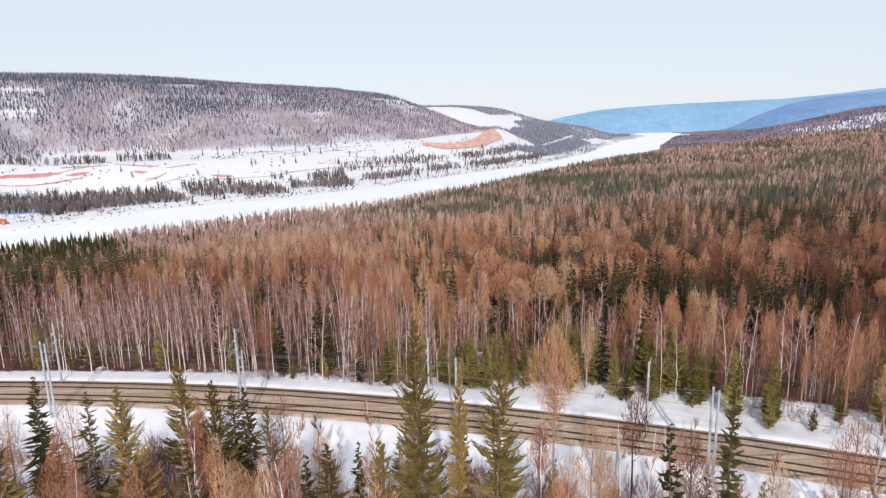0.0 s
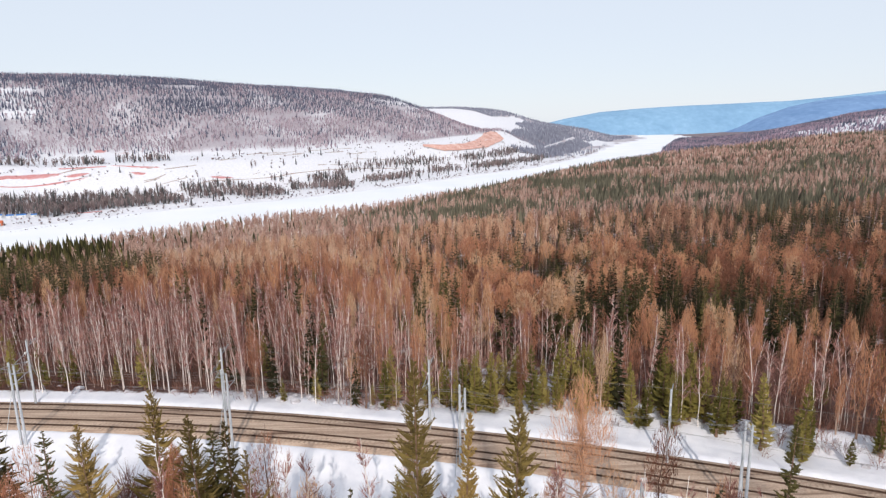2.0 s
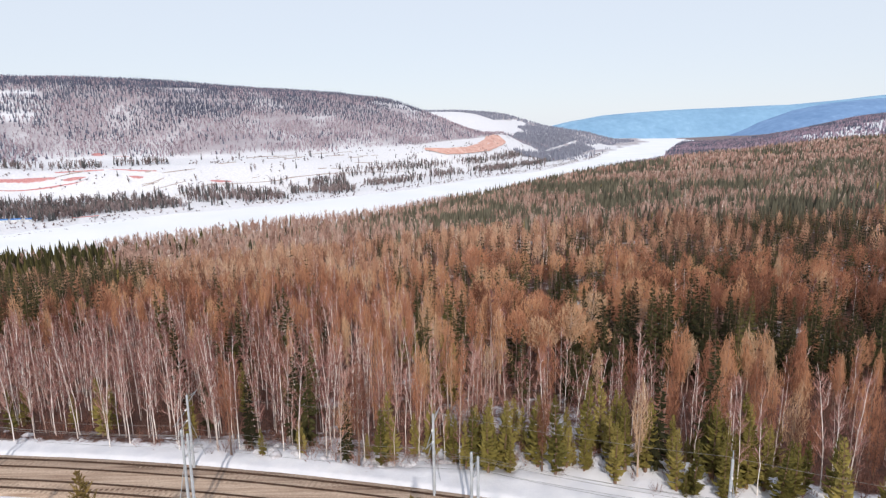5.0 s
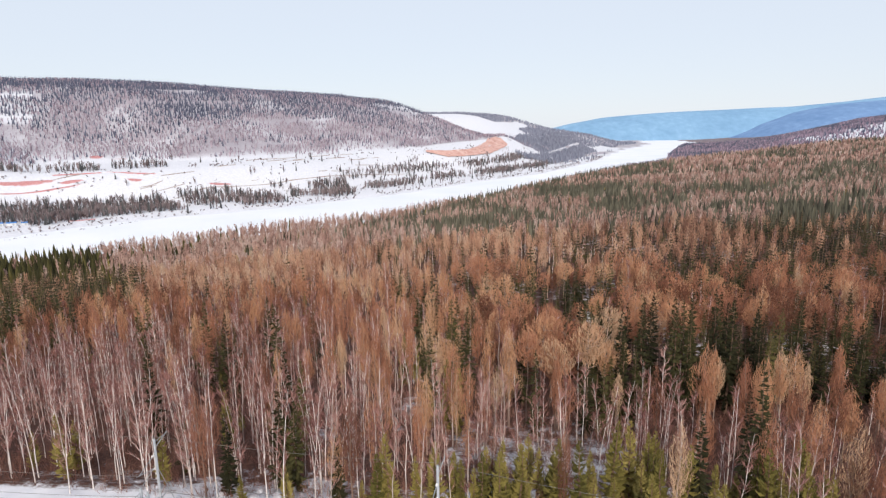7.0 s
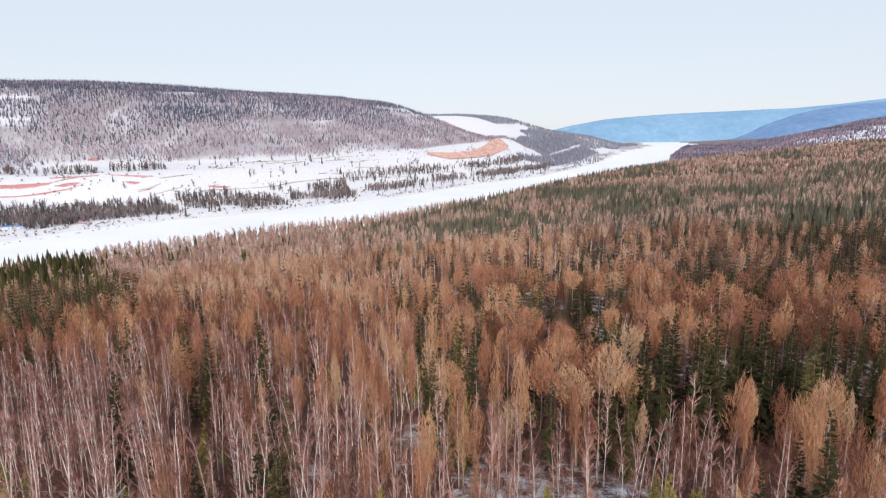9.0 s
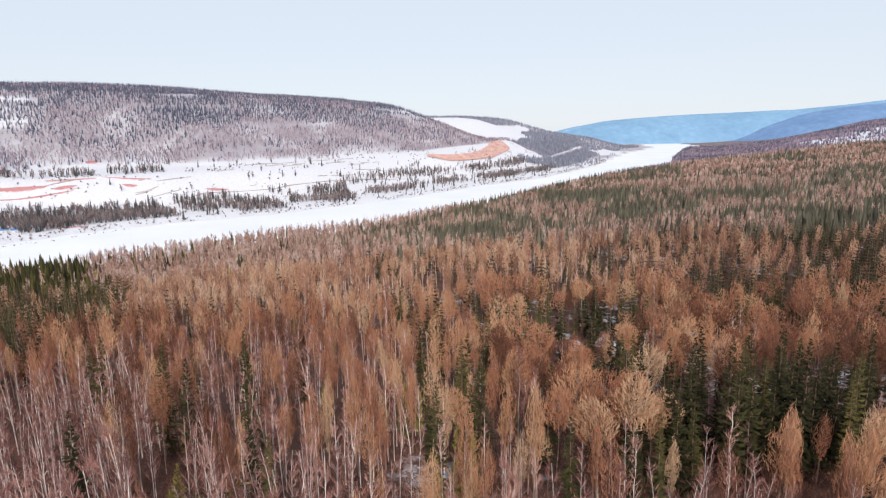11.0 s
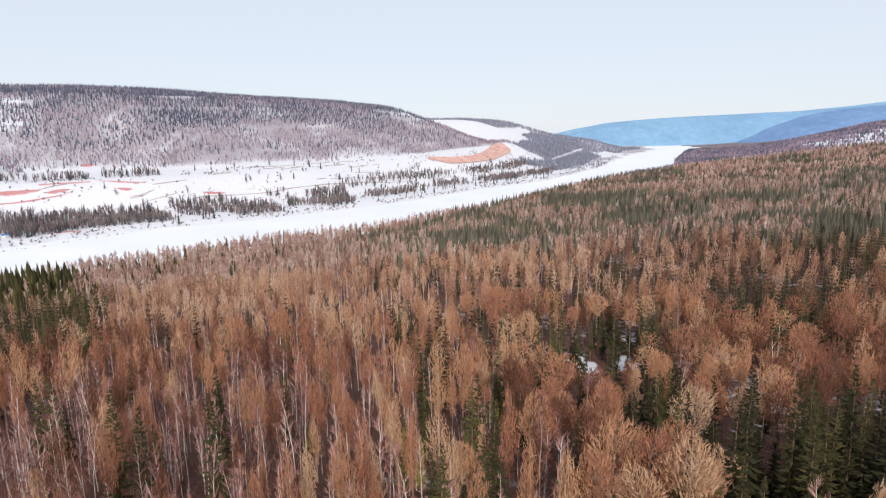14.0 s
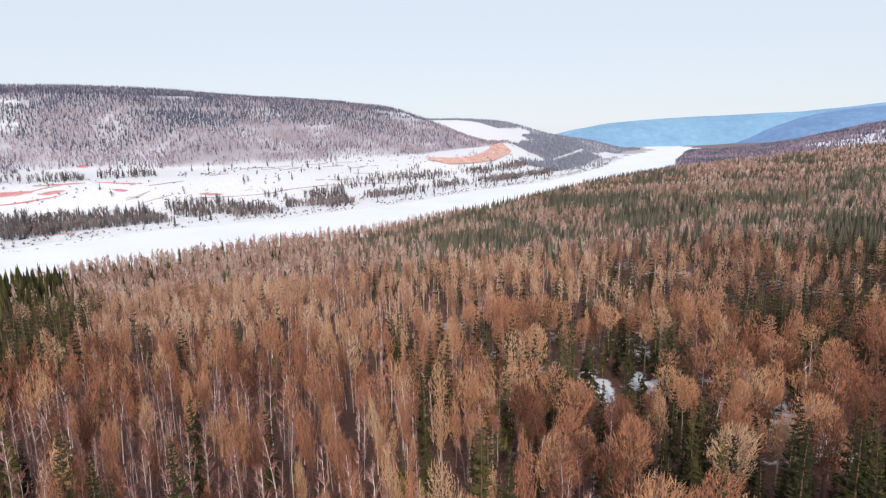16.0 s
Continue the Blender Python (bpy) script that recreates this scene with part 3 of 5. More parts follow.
def larch(g, h=14.0, twigs=260, w=0.15, rows=6, sides=6, low=0.40, wide=1.95, limbs=14, long=1.25, dead=0, dome=0.55, edge=0.42, even=False):
    """Bare larch: a fuzzy rounded crown of twigs that fan out of a pale stem."""
    trunk, mid = stem(h, 0.12, sides, rows, g.normal(size=2) * 0.45, g)
    if not even:
        wide, low = wide * g.uniform(0.65, 1.4), low * g.uniform(0.85, 1.3)
    q = np.linspace(0, 1, 60)
    shape = (0.30 + 0.70 * ease(0.0, 0.42, q)) * (1 - q**2.6) ** dome
    sums = np.cumsum(shape * (0.4 + shape))
    t = np.interp(g.uniform(0, 1, twigs), sums / sums[-1], q)
    az = g.uniform(0, 6.283, twigs)
    lump = 1 + 0.20 * np.sin(az * 2 + g.uniform(0, 6) + 5 * t) + 0.16 * np.sin(az * 3 + g.uniform(0, 6) - 6 * t)
    r = wide * np.interp(t, q, shape) * lump * g.uniform(0.03, 1.0, twigs) ** edge
    out = np.stack([np.cos(az), np.sin(az), 0 * az], 1)
    P = on_line(mid, h, h * (low + (0.985 - low) * t)) + out * r[:, None]
    fork = np.stack([0 * t, 0 * t, h * (low - 0.12 + 0.55 * (1 - low) * t)], 1)
    D = unit(unit(P - fork) + (0, 0, 0.12) + g.normal(size=(twigs, 3)) * 0.30)
    L = long * g.uniform(0.6, 1.2, twigs)
    crown = [sprigs(P - D * (0.75 * L)[:, None], D, L, w, g)]
    wood = [trunk]
    if dead:
        z = h * g.uniform(0.08, low + 0.1, dead)
        b = g.uniform(0, 6.283, dead)
        crown.append(sprigs(on_line(mid, h, z), unit(np.stack([np.cos(b), np.sin(b), g.uniform(-0.3, 0.5, dead)], 1)), g.uniform(0.5, 1.3, dead), 0.045, g))
    if limbs:
        z = h * (low - 0.08 + (0.9 - low) * g.uniform(0, 1, limbs))
        b = g.uniform(0, 6.283, limbs)
        wood.append(sprigs(on_line(mid, h, z), unit(np.stack([np.cos(b), np.sin(b), g.uniform(0.2, 0.8, limbs)], 1)), wide * g.uniform(0.5, 0.9, limbs), 0.09, g))
    return join(wood), join(crown)


def birch(g, h=13.0, limbs=22, twigs=12, w=0.07, rows=7, sides=5, r=0.10):
    """Bare birch: a thin white stem to the top, a few steep limbs and a haze of upright twigs."""
    trunk, mid = stem(h, r, sides, rows, g.normal(size=2) * 0.6, g, 0.2)
    t = g.uniform(0, 1, limbs)
    z = h * (0.24 + 0.72 * t)
    reach = (1.6 - 1.0 * t) * g.uniform(0.6, 1.15, limbs)
    az = g.uniform(0, 6.283, limbs)
    D = unit(np.stack([np.cos(az), np.sin(az), g.uniform(1.0, 2.2, limbs)], 1))
    P = on_line(mid, h, z)
    wood = join([trunk, sprigs(P, D, reach * 1.3, 0.05 if w < 0.1 else w, g)])
    k = np.repeat(np.arange(limbs), twigs)
    Q = P[k] + D[k] * (reach[k] * g.uniform(0.1, 1.1, len(k)))[:, None]
    E = unit(D[k] * 0.8 + g.normal(size=(len(k), 3)) * 0.3 + (0, 0, 0.35))
    return wood, sprigs(Q, E, g.uniform(0.5, 1.1, len(k)), w, g)


def spruce(g, h=14.0, tiers=24, boughs=8, hang=3, w=0.14, rows=4, sides=6, low=0.07, wide=1.9, lift=0.0, plain=False, loose=0.0, slim=0.24, spray=1.0):
    """Spruce: tiers of drooping boughs, each a bent spray with hanging sprigs."""
    trunk, mid = stem(h, 0.17, sides, rows, g.normal(size=2) * 0.15, g, 0.1)
    n = tiers * boughs
    t = np.repeat((np.arange(tiers) + 0.5) / tiers, boughs) + g.normal(size=n) * 0.012
    t = np.clip(t, 0, 0.995)
    z = h * (low + (1 - low) * t)
    reach = (wide * (1 - t) ** 0.8 * (0.6 + 0.4 * ease(0.0, 0.2, t)) + 0.12) * g.uniform(0.6 - 0.25 * loose, 1.15 + 0.1 * loose, n) * np.where(g.uniform(0, 1, n) < 0.4 * loose, 0.35, 1)
    az = g.uniform(0, 6.283, n)
    C, S = np.cos(az), np.sin(az)
    P = on_line(mid, h, z)
    droop = 0.38 - 0.75 * t - lift + g.normal(size=n) * 0.12
    tipp = P + np.stack([C * reach, S * reach, -droop * reach], 1)
    half = P + np.stack([C * reach * 0.55, S * reach * 0.55, -droop * reach * 0.35], 1)
    side = np.stack([-S, C, 0 * C], 1) * (reach * slim + 0.05)[:, None]
    sag = np.stack([0 * C, 0 * C, -0.12 * reach], 1)
    v = np.stack([P, half - side + sag, half + side + sag, tipp, half], 1).reshape(-1, 3)
    b0 = np.arange(n)[:, None] * 5
    tr = np.concatenate([b0 + [0, 1, 3], b0 + [0, 3, 2]] if plain else [b0 + [0, 1, 4], b0 + [0, 4, 2], b0 + [1, 3, 4], b0 + [4, 3, 2]])
    out = [(v, tr)]
    if hang:
        k = np.repeat(np.arange(n), hang)
        f = g.uniform(0.3, 1.0, len(k))
        Q = P[k] + (tipp - P)[k] * f[:, None]
        E = unit((tipp - P)[k] * 0.5 + np.stack([-S, C, 0 * C], 1)[k] * g.normal(size=len(k))[:, None] * 0.8 + g.normal(size=(len(k), 3)) * (0.3 if spray == 1 else 0.75) - (0, 0, 0.15 - lift))
        out.append(sprigs(Q, E, g.uniform(0.35, 0.75, len(k)) * (0.4 + 0.3 * min(wide, 2.0)) * spray * (0.3 + 0.7 * reach[k] / reach.max()), w, g))
    return trunk, join(out)


def pine(g, h=9.0, wide=1.55, **more):
    return spruce(g, h, lift=0.45, wide=wide, low=0.05, **more)


def shrub(g, h=2.4, twigs=60, w=0.045):
    """A bush of bare upright twigs."""
    P = np.stack([g.normal(size=twigs) * 0.35, g.normal(size=twigs) * 0.35, g.uniform(0, 0.4, twigs) * h], 1)
    D = unit(np.stack([P[:, 0] * 0.9 + g.normal(size=twigs) * 0.25, P[:, 1] * 0.9 + g.normal(size=twigs) * 0.25, 1 + 0 * P[:, 0]], 1))
    return sprigs(P, D, h * g.uniform(0.35, 0.65, twigs), w, g)


def puffed(bit, low, lean=0.85):
    """Gives a crown normals that point out of its bulk, and turns its faces to suit."""
    v, t = bit
    z0, z1 = v[:, 2].min(), v[:, 2].max()
    n = unit(np.stack([v[:, 0], v[:, 1], lean * (v[:, 2] - (z0 + low * (z1 - z0))) + 0.12], 1))
    face = np.cross(v[t[:, 1]] - v[t[:, 0]], v[t[:, 2]] - v[t[:, 0]])
    wrong = (face * n[t].mean(1)).sum(1) < 0
    t = t.copy()
    t[wrong] = t[wrong][:, ::-1]
    return v, t, n


def rounded(bit):
    v, t = bit
    face = np.cross(v[t[:, 1]] - v[t[:, 0]], v[t[:, 2]] - v[t[:, 0]])
    n = np.zeros_like(v)
    for k in range(3):
        np.add.at(n, t[:, k], face)
    return v, t, unit(n)


def far_fir(g, h=13.0, wide=1.9, tiers=2):
    """A conifer seen from far off: ragged cones, one over the other."""
    out = []
    for k in range(tiers):
        lo, hi = h * (0.05 + 0.5 * k / tiers * 1.1), h * (0.62 + 0.38 * (k + 1) / tiers) if k + 1 < tiers else h
        a = np.arange(5) * 1.2566 + g.uniform(0, 1.2)
        r = wide * (1 - 0.45 * k / max(tiers - 1, 1)) * g.uniform(0.65, 1.2, 5)
        ring = np.stack([np.cos(a) * r, np.sin(a) * r, lo + g.uniform(-0.1, 0.1, 5) * h], 1)
        v = np.concatenate([ring, [[g.normal() * 0.1, g.normal() * 0.1, hi]]])
        m = np.arange(5)
        out.append((v, np.stack([m, (m + 1) % 5, 0 * m + 5], 1)))
    return (np.zeros((0, 3)), np.zeros((0, 3), int)), join(out)


def far_bare(g, h=12.0, twig_count=9, w=1.1):
    """A leafless tree seen from far off: a sheaf of wide twigs."""
    count = twig_count
    P = np.stack([g.normal(size=count) * 0.3, g.normal(size=count) * 0.3, h * g.uniform(0.0, 0.45, count)], 1)
    D = unit(np.stack([g.normal(size=count) * 0.2, g.normal(size=count) * 0.2, 1 + 0 * P[:, 0]], 1))
    top = sprigs(P + D * (h * 0.5), -D, h * 0.5, w, g)
    return (np.zeros((0, 3)), np.zeros((0, 3), int)), join([sprigs(P, D, h * g.uniform(0.4, 0.55, count), w * 0.8, g), top])


def shaped(bits):
    return [rounded(bits[0]) if len(bits[0][0]) else (*bits[0], bits[0][0]), puffed(bits[1], 0.3) if len(bits[1][0]) else (*bits[1], bits[1][0])]


def protos(make, count, seed, **more):
    return [shaped(make(np.random.default_rng(seed + k), **more)) for k in range(count)]


def scatter_mesh(name, kinds, at, size, mats, seed):
    """Many plants in one mesh. kinds: pairs of stem and crown; at: their feet."""
    g = np.random.default_rng(seed)
    pick, turn = g.integers(0, len(kinds), len(at)), g.uniform(0, 6.283, len(at))
    tint = np.clip(0.53 + 0.26 * waves(at[:, 0], at[:, 1], 34, 23) + 0.26 * g.normal(size=len(at)) - 0.19 * ease(38, 110, at[:, 0]) * (1 - ease(300, 500, at[:, 1])) - (0.18 * ease(8, 30, -at[:, 0]) + 0.09 * ease(4, 20, at[:, 0]) + 0.14 * ease(26, 40, at[:, 0]) * (1 - ease(128, 145, at[:, 1]))) * ease(76, 92, at[:, 1]) * (1 - ease(170, 215, at[:, 1])), 0.01, 1)
    V, T, S, A, N, n = [], [], [], [], [], 0
    for k, bits in enumerate(kinds):
        mine = np.flatnonzero(pick == k)
        for slot, (v, t, nn) in enumerate(bits):
            if not len(mine) or not len(v):
                continue
            c, s_ = np.cos(turn[mine])[:, None], np.sin(turn[mine])[:, None]
            sz = size[mine][:, None]
            wide = sz ** 0.8
            W = np.stack([(v[:, 0] * c - v[:, 1] * s_) * wide, (v[:, 0] * s_ + v[:, 1] * c) * wide, v[:, 2] * sz], -1) + at[mine][:, None]
            V.append(W.reshape(-1, 3))
            N.append(np.stack([nn[:, 0] * c - nn[:, 1] * s_, nn[:, 0] * s_ + nn[:, 1] * c, nn[:, 2] + 0 * c], -1).reshape(-1, 3))
            T.append((t[None] + (np.arange(len(mine)) * len(v))[:, None, None] + n).reshape(-1, 3))
            S.append(np.full(len(mine) * len(t), slot))
            A.append(np.repeat(tint[mine], len(v)))
            n += len(mine) * len(v)
    return mesh_of(name, np.concatenate(V), np.concatenate(T), mats, np.concatenate(S), np.concatenate(A), normals=np.concatenate(N))


def stuff(name, label, category, kinds, at, size, mats, seed):
    if len(at):
        tagged(new(name, scatter_mesh(name, kinds, at, size, mats, seed)), label, category, kind="stuff")


def sown(x0, x1, y0, y1, gap, seed):
    """Feet of plants on a jittered grid."""
    g = np.random.default_rng(seed)
    X, Y = np.meshgrid(np.arange(x0, x1, gap), np.arange(y0, y1, gap))
    X, Y = X.ravel() + g.uniform(-0.48, 0.48, X.size) * gap, Y.ravel() + g.uniform(-0.48, 0.48, Y.size) * gap
    return X, Y, g


def bump_at(x, y, cx, cy, rx, ry):
    return np.exp(-(((x - cx) / rx) ** 2) - ((y - cy) / ry) ** 2)


def wall_line(x):
    """Where the tall spruces begin, slanting away from the railway."""
    return 117 + 0.58 * np.clip(x - 26, -7, 60)


def low_wood(x, y):
    """The thin, lower growth on the right behind the railway."""
    return ease(-2, 9, x) * (1 - ease(-8, -4, y - wall_line(x)))


def spruce_band(x, y):
    """A wall of spruces behind the low growth."""
    return ease(12, 22, x) * (0.5 + 0.5 * ease(30, 40, x)) * (1 - ease(72, 90, x)) * ease(-8, -4.5, -np.abs(y - wall_line(x) - 1.8 * waves(x, y, 18, 29))) * np.clip(0.72 + 0.5 * waves(x, y, 11, 41), 0.1, 1) + bump_at(x, y, 45, 129, 8, 6)


def old_larch(x, y):
    """Where broad old larches stand behind the spruces."""
    return ease(-4, 12, x) * ease(-7, -1, y - wall_line(x)) * (1 - 0.6 * ease(215, 260, y))


def left_wood(x, y):
    """The dark spruce wood between the larches and the river."""
    edge = np.interp(y, (112, 136, 171, 192, 257, 330, 372, 480, 560), (-106, -88, -90, -92, -118, -148, -182, -262, -330))
    return ease(-6, 16, edge - x + 9 * waves(x, y, 26, 42))


# groups of spruce among the other trees: middle, half widths, share
SPRUCES = (
    (-35, 128, 8, 7, 0.6), (-24, 103, 4, 6, 0.3), (-59, 143, 5, 4, 0.5), (-45, 106, 4, 4, 0.2), (-4, 141, 4, 9, 0.4),
    (-6, 178, 4, 14, 0.55), (-13, 228, 5, 14, 0.5), (8, 150, 4, 14, 0.45), (9, 178, 4, 12, 0.4), (27, 166, 9, 16, 0.35),
    (42, 176, 6, 14, 0.45), (33, 206, 14, 15, 0.45), (52, 204, 11, 12, 0.5), (36, 251, 22, 18, 0.4), (118, 250, 40, 26, 0.62), (185, 280, 44, 28, 0.6),
    (57, 172, 4, 5, 0.5), (82, 146, 9, 6, 0.65), (97, 158, 7, 9, 0.5), (57, 148, 5, 4, 0.5),
)


def mix_of(x, y):
    """Shares of spruce, young pine and birch among the trees of the near slope; the rest is larch."""
    far = ease(270, 340, y)
    sp = 0.03 + 0.06 * ease(300, 440, y) + (0.08 + 0.66 * ease(0.08, 0.50, waves(x, y, 26, 32) + 0.4 * waves(x, y, 11, 38))) * ease(-15, 20, x) * ease(118, 130, y) * (1 - 0.5 * ease(230, 270, y))
    for cx, cy, rx, ry, share in SPRUCES:
        sp = sp + share * bump_at(x, y, cx, cy, rx, ry)
    sp = sp + 1.0 * spruce_band(x, y) + 0.74 * left_wood(x, y)
    sp = sp + 0.65 * ease(-72, -58, x) * ease(-45, -15, -np.abs(y - 520 - 1.9 * (x + 60))) + 0.7 * bump_at(x, y, -58, 520, 14, 50) + 0.5 * bump_at(x, y, 0, 470, 70, 30)
    valley_side = ease(270, 380, y) * ease(-60, 40, x) * (1 - ease(0.18, 0.46, x / np.maximum(y, 1)))
    clump = waves(x * 0.8, y * 0.55, 52, 35) + 0.6 * waves(x, y * 0.7, 24, 39) + 0.30 * valley_side
    sp = sp + 0.08 * valley_side + far * ease(-60, 40, x) * (0.03 + 0.72 * ease(0.20, 0.46, clump))
    sp = sp + 0.5 * bump_at(x, y, 78, 422, 34, 30) + 0.5 * bump_at(x, y, 141, 373, 34, 20) + 0.75 * bump_at(x, y, 200, 440, 60, 26) + 0.35 * bump_at(x, y, 150, 330, 90, 16) + 0.55 * bump_at(x, y, 260, 590, 80, 36) + 0.17 * ease(0.36, 0.60, x / np.maximum(y, 1)) * ease(190, 240, y) * (1 - ease(620, 760, y))
    v = from_track(x, y)
    verge = (1 - ease(10, 26, v)) * ease(-14, 2, x) * (1 - ease(34, 48, x))
    sp = sp * (1 - (0.6 + 0.35 * (1 - ease(-2, 6, x))) * (1 - ease(18, 36, v)))
    pi = 0.42 * verge + 0.03 + 0.05 * (1 - ease(10, 26, v)) + 0.03 * waves(x, y, 20, 33) + 0.5 * bump_at(x, y, 1, 107, 3.5, 5) + 0.5 * bump_at(x, y, -5, 135, 4, 6)
    bi = 0.26 + 0.14 * waves(x, y, 40, 34) + 0.6 * bump_at(x, y, -72, 108, 42, 32) + 0.45 * (1 - ease(18, 40, v)) + 0.30 * bump_at(x, y, -62, 145, 34, 40) + 0.12 * ease(4, 14, -x) * (1 - ease(102, 118, y)) + 0.50 * low_wood(x, y) * ease(16, 28, v) * (1 - 0.9 * ease(20, 34, x)) + 0.5 * bump_at(x, y, -95, 240, 10, 18) - 0.08 * ease(170, 230, y) - 0.14 * old_larch(x, y)
    return np.clip(sp, 0, 1), np.clip(pi, 0, 1), np.clip(bi, 0.02, 1)


def shares(x, y, g):
    sp, pi, bi = mix_of(x, y)
    u = g.uniform(0, 1, len(x))
    kind = np.where(u < sp, 1, np.where(u < sp + pi, 2, np.where(u < sp + pi + (1 - sp - pi) * bi, 3, 0)))
    return kind


KINDS = (
    ("larch", "bare larch with a fuzzy russet-brown crown standing in the woods", M_PALEBARK, M_LARCH),
    ("spruce", "dark green spruce with drooping boughs standing in the woods", M_BARK, M_SPRUCE),
    ("young_pine", "yellow-green young conifer at the edge of the woods", M_BARK, M_PINE),
    ("birch", "bare birch with a thin white stem and purplish twigs", M_WHITEBARK, M_BIRCH),
)
MAKE = (larch, spruce, pine, birch)


def grow(tag, x, y, kind, size, detail, seed, make=MAKE, mats=None):
    """The joined part of a wood: one mesh a kind of tree."""
    z = land(x, y)
    at = np.stack([x, y, z], 1)
    for k, (name, label, bark, leaf) in enumerate(KINDS):
        mine = kind == k
        stuff(f"{name}_wood", f"{tag} of many {label.split(' standing')[0].split(' at ')[0]} trees", "woods", [] if not mine.any() else protos(make[k], detail[k].get("count", 5), seed + 10 * k, **{a: b for a, b in detail[k].items() if a != "count"}), at[mine], size[mine], [bark, (mats or {}).get(k, leaf)], seed + k)


def in_view(x, y, spread=0.80, back=16.0):
    """The wedge of land that lies ahead along the flight."""
    return np.abs(x) < (y + back) * spread

# ---- woods on the near slope ----
x, y, g = sown(-170, 170, 62, 166, 2.35, 41)
v = from_track(x, y)
room = np.where(v < 30, 0.66, np.where(v < 42, 0.38, 0.27)) * (1 + 0.35 * waves(x, y, 14, 36)) * (1 - 0.25 * low_wood(x, y)) + 0.16 * spruce_band(x, y) - 0.02 * old_larch(x, y) + 0.12 * bump_at(x, y, -72, 108, 42, 32)
keep = near_forest(x, y) & in_view(x, y) & (g.uniform(0, 1, len(x)) < room) & ~clearing(x, y)
x, y, v = x[keep], y[keep], v[keep]


def growth(x, y, kind, g):
    """How tall each tree has grown, against its model."""
    size = g.uniform(0.74, 1.12, len(x)) * (1 + 0.10 * waves(x, y, 22, 37))
    size = size * np.where(g.uniform(0, 1, len(x)) < 0.22, 0.72, 1.0) * (1 - 0.5 * bump_at(x, y, 30, 173, 8, 13))
    grown = np.where(kind == 1, 1.12 - 0.12 * ease(230, 330, y) + 0.10 * spruce_band(x, y) + 0.18 * bump_at(x, y, 45, 129, 8, 6) + 0.08 * left_wood(x, y), 1 + 0.12 * old_larch(x, y))
    return np.where(kind == 2, g.uniform(0.35, 0.95, len(x)), size * grown)


kind = shares(x, y, g)
size = growth(x, y, kind, g)
near_first = np.argsort(v + 0.05 * np.abs(x))
single = near_first[(np.abs(x[near_first]) < 62)][:270]
rest = np.ones(len(x), bool)
rest[single] = False
deep = v > 38
broad = deep & (kind == 0) & (g.uniform(0, 1, len(x)) < 0.85 * old_larch(x, y))
MID_SPRUCE, MID_PINE, MID_BIRCH = dict(tiers=25, boughs=8, hang=3, plain=True, slim=0.17, w=0.11, spray=0.9, loose=0.3), dict(tiers=15, boughs=6, hang=2, plain=True), dict(limbs=26, twigs=11, sides=4, r=0.075, w=0.06)
BROAD = dict(twigs=1050, w=0.09, wide=2.45, long=0.75, low=0.52, sides=5, rows=5, count=9, limbs=34, dome=0.46)
pick = rest & deep & ~broad
grow("dense stand", x[pick], y[pick], kind[pick], size[pick], (dict(twigs=620, w=0.07, wide=1.55, long=1.15, low=0.29, sides=4, rows=5, count=12, dome=0.8, edge=0.62), MID_SPRUCE, MID_PINE, MID_BIRCH), 200)
grow("open stand of old trees", x[broad], y[broad], kind[broad], size[broad], (BROAD, MID_SPRUCE, MID_PINE, MID_BIRCH), 230)
pick = rest & ~deep
grow("dense stand at the edge", x[pick], y[pick], kind[pick], size[pick], (dict(twigs=560, w=0.06, wide=1.4, dead=40, long=1.05, low=0.28, dome=0.9, edge=0.62, count=10), dict(tiers=19, boughs=7, hang=2), dict(tiers=15, boughs=6, hang=3), dict(limbs=22, twigs=12, sides=4, r=0.062, w=0.045)), 250)

xu, yu, g = sown(-150, 20, 92, 190, 4.4, 140)
keep = near_forest(xu, yu) & (from_track(xu, yu) > 30) & in_view(xu, yu) & (left_wood(xu, yu) < 0.3) & (g.uniform(0, 1, len(xu)) < 0.62 + 0.4 * waves(xu, yu, 16, 141))
xu, yu = xu[keep], yu[keep]
grow("undergrowth", xu, yu, np.full(len(xu), 3), g.uniform(0.45, 0.95, len(xu)), (MID_BIRCH, MID_BIRCH, MID_BIRCH, dict(limbs=22, twigs=9, sides=3, rows=5, r=0.07, w=0.07, count=7)), 280)

x1, y1, g = sown(-215, 225, 166, 236, 3.9, 40)
keep = near_forest(x1, y1) & in_view(x1, y1) & ~clearing(x1, y1) & (g.uniform(0, 1, len(x1)) < 0.78 + 0.3 * waves(x1, y1, 15, 36))
x1, y1 = x1[keep], y1[keep]
kind1 = shares(x1, y1, g)
size1 = growth(x1, y1, kind1, g)
broad = (kind1 == 0) & (g.uniform(0, 1, len(x1)) < 0.7 * old_larch(x1, y1))
BACK = (dict(tiers=15, boughs=6, hang=0, rows=2, sides=3, plain=True, slim=0.42), dict(tiers=11, boughs=5, hang=0, rows=2, sides=3, plain=True), dict(limbs=15, twigs=9, w=0.12, rows=4, sides=3, r=0.085))
grow("dense stand", x1[~broad], y1[~broad], kind1[~broad], size1[~broad], (dict(twigs=310, w=0.125, wide=1.65, long=1.2, low=0.30, dome=0.75, edge=0.58, count=12, rows=4, sides=3, limbs=6), *BACK), 300)
grow("open stand of old trees", x1[broad], y1[broad], kind1[broad], size1[broad], (dict(twigs=430, w=0.13, wide=2.35, long=0.9, low=0.48, count=9, rows=4, sides=3, limbs=12, dome=0.46), *BACK), 330)

x1, y1, g = sown(-310, 320, 236, 352, 4.5, 42)
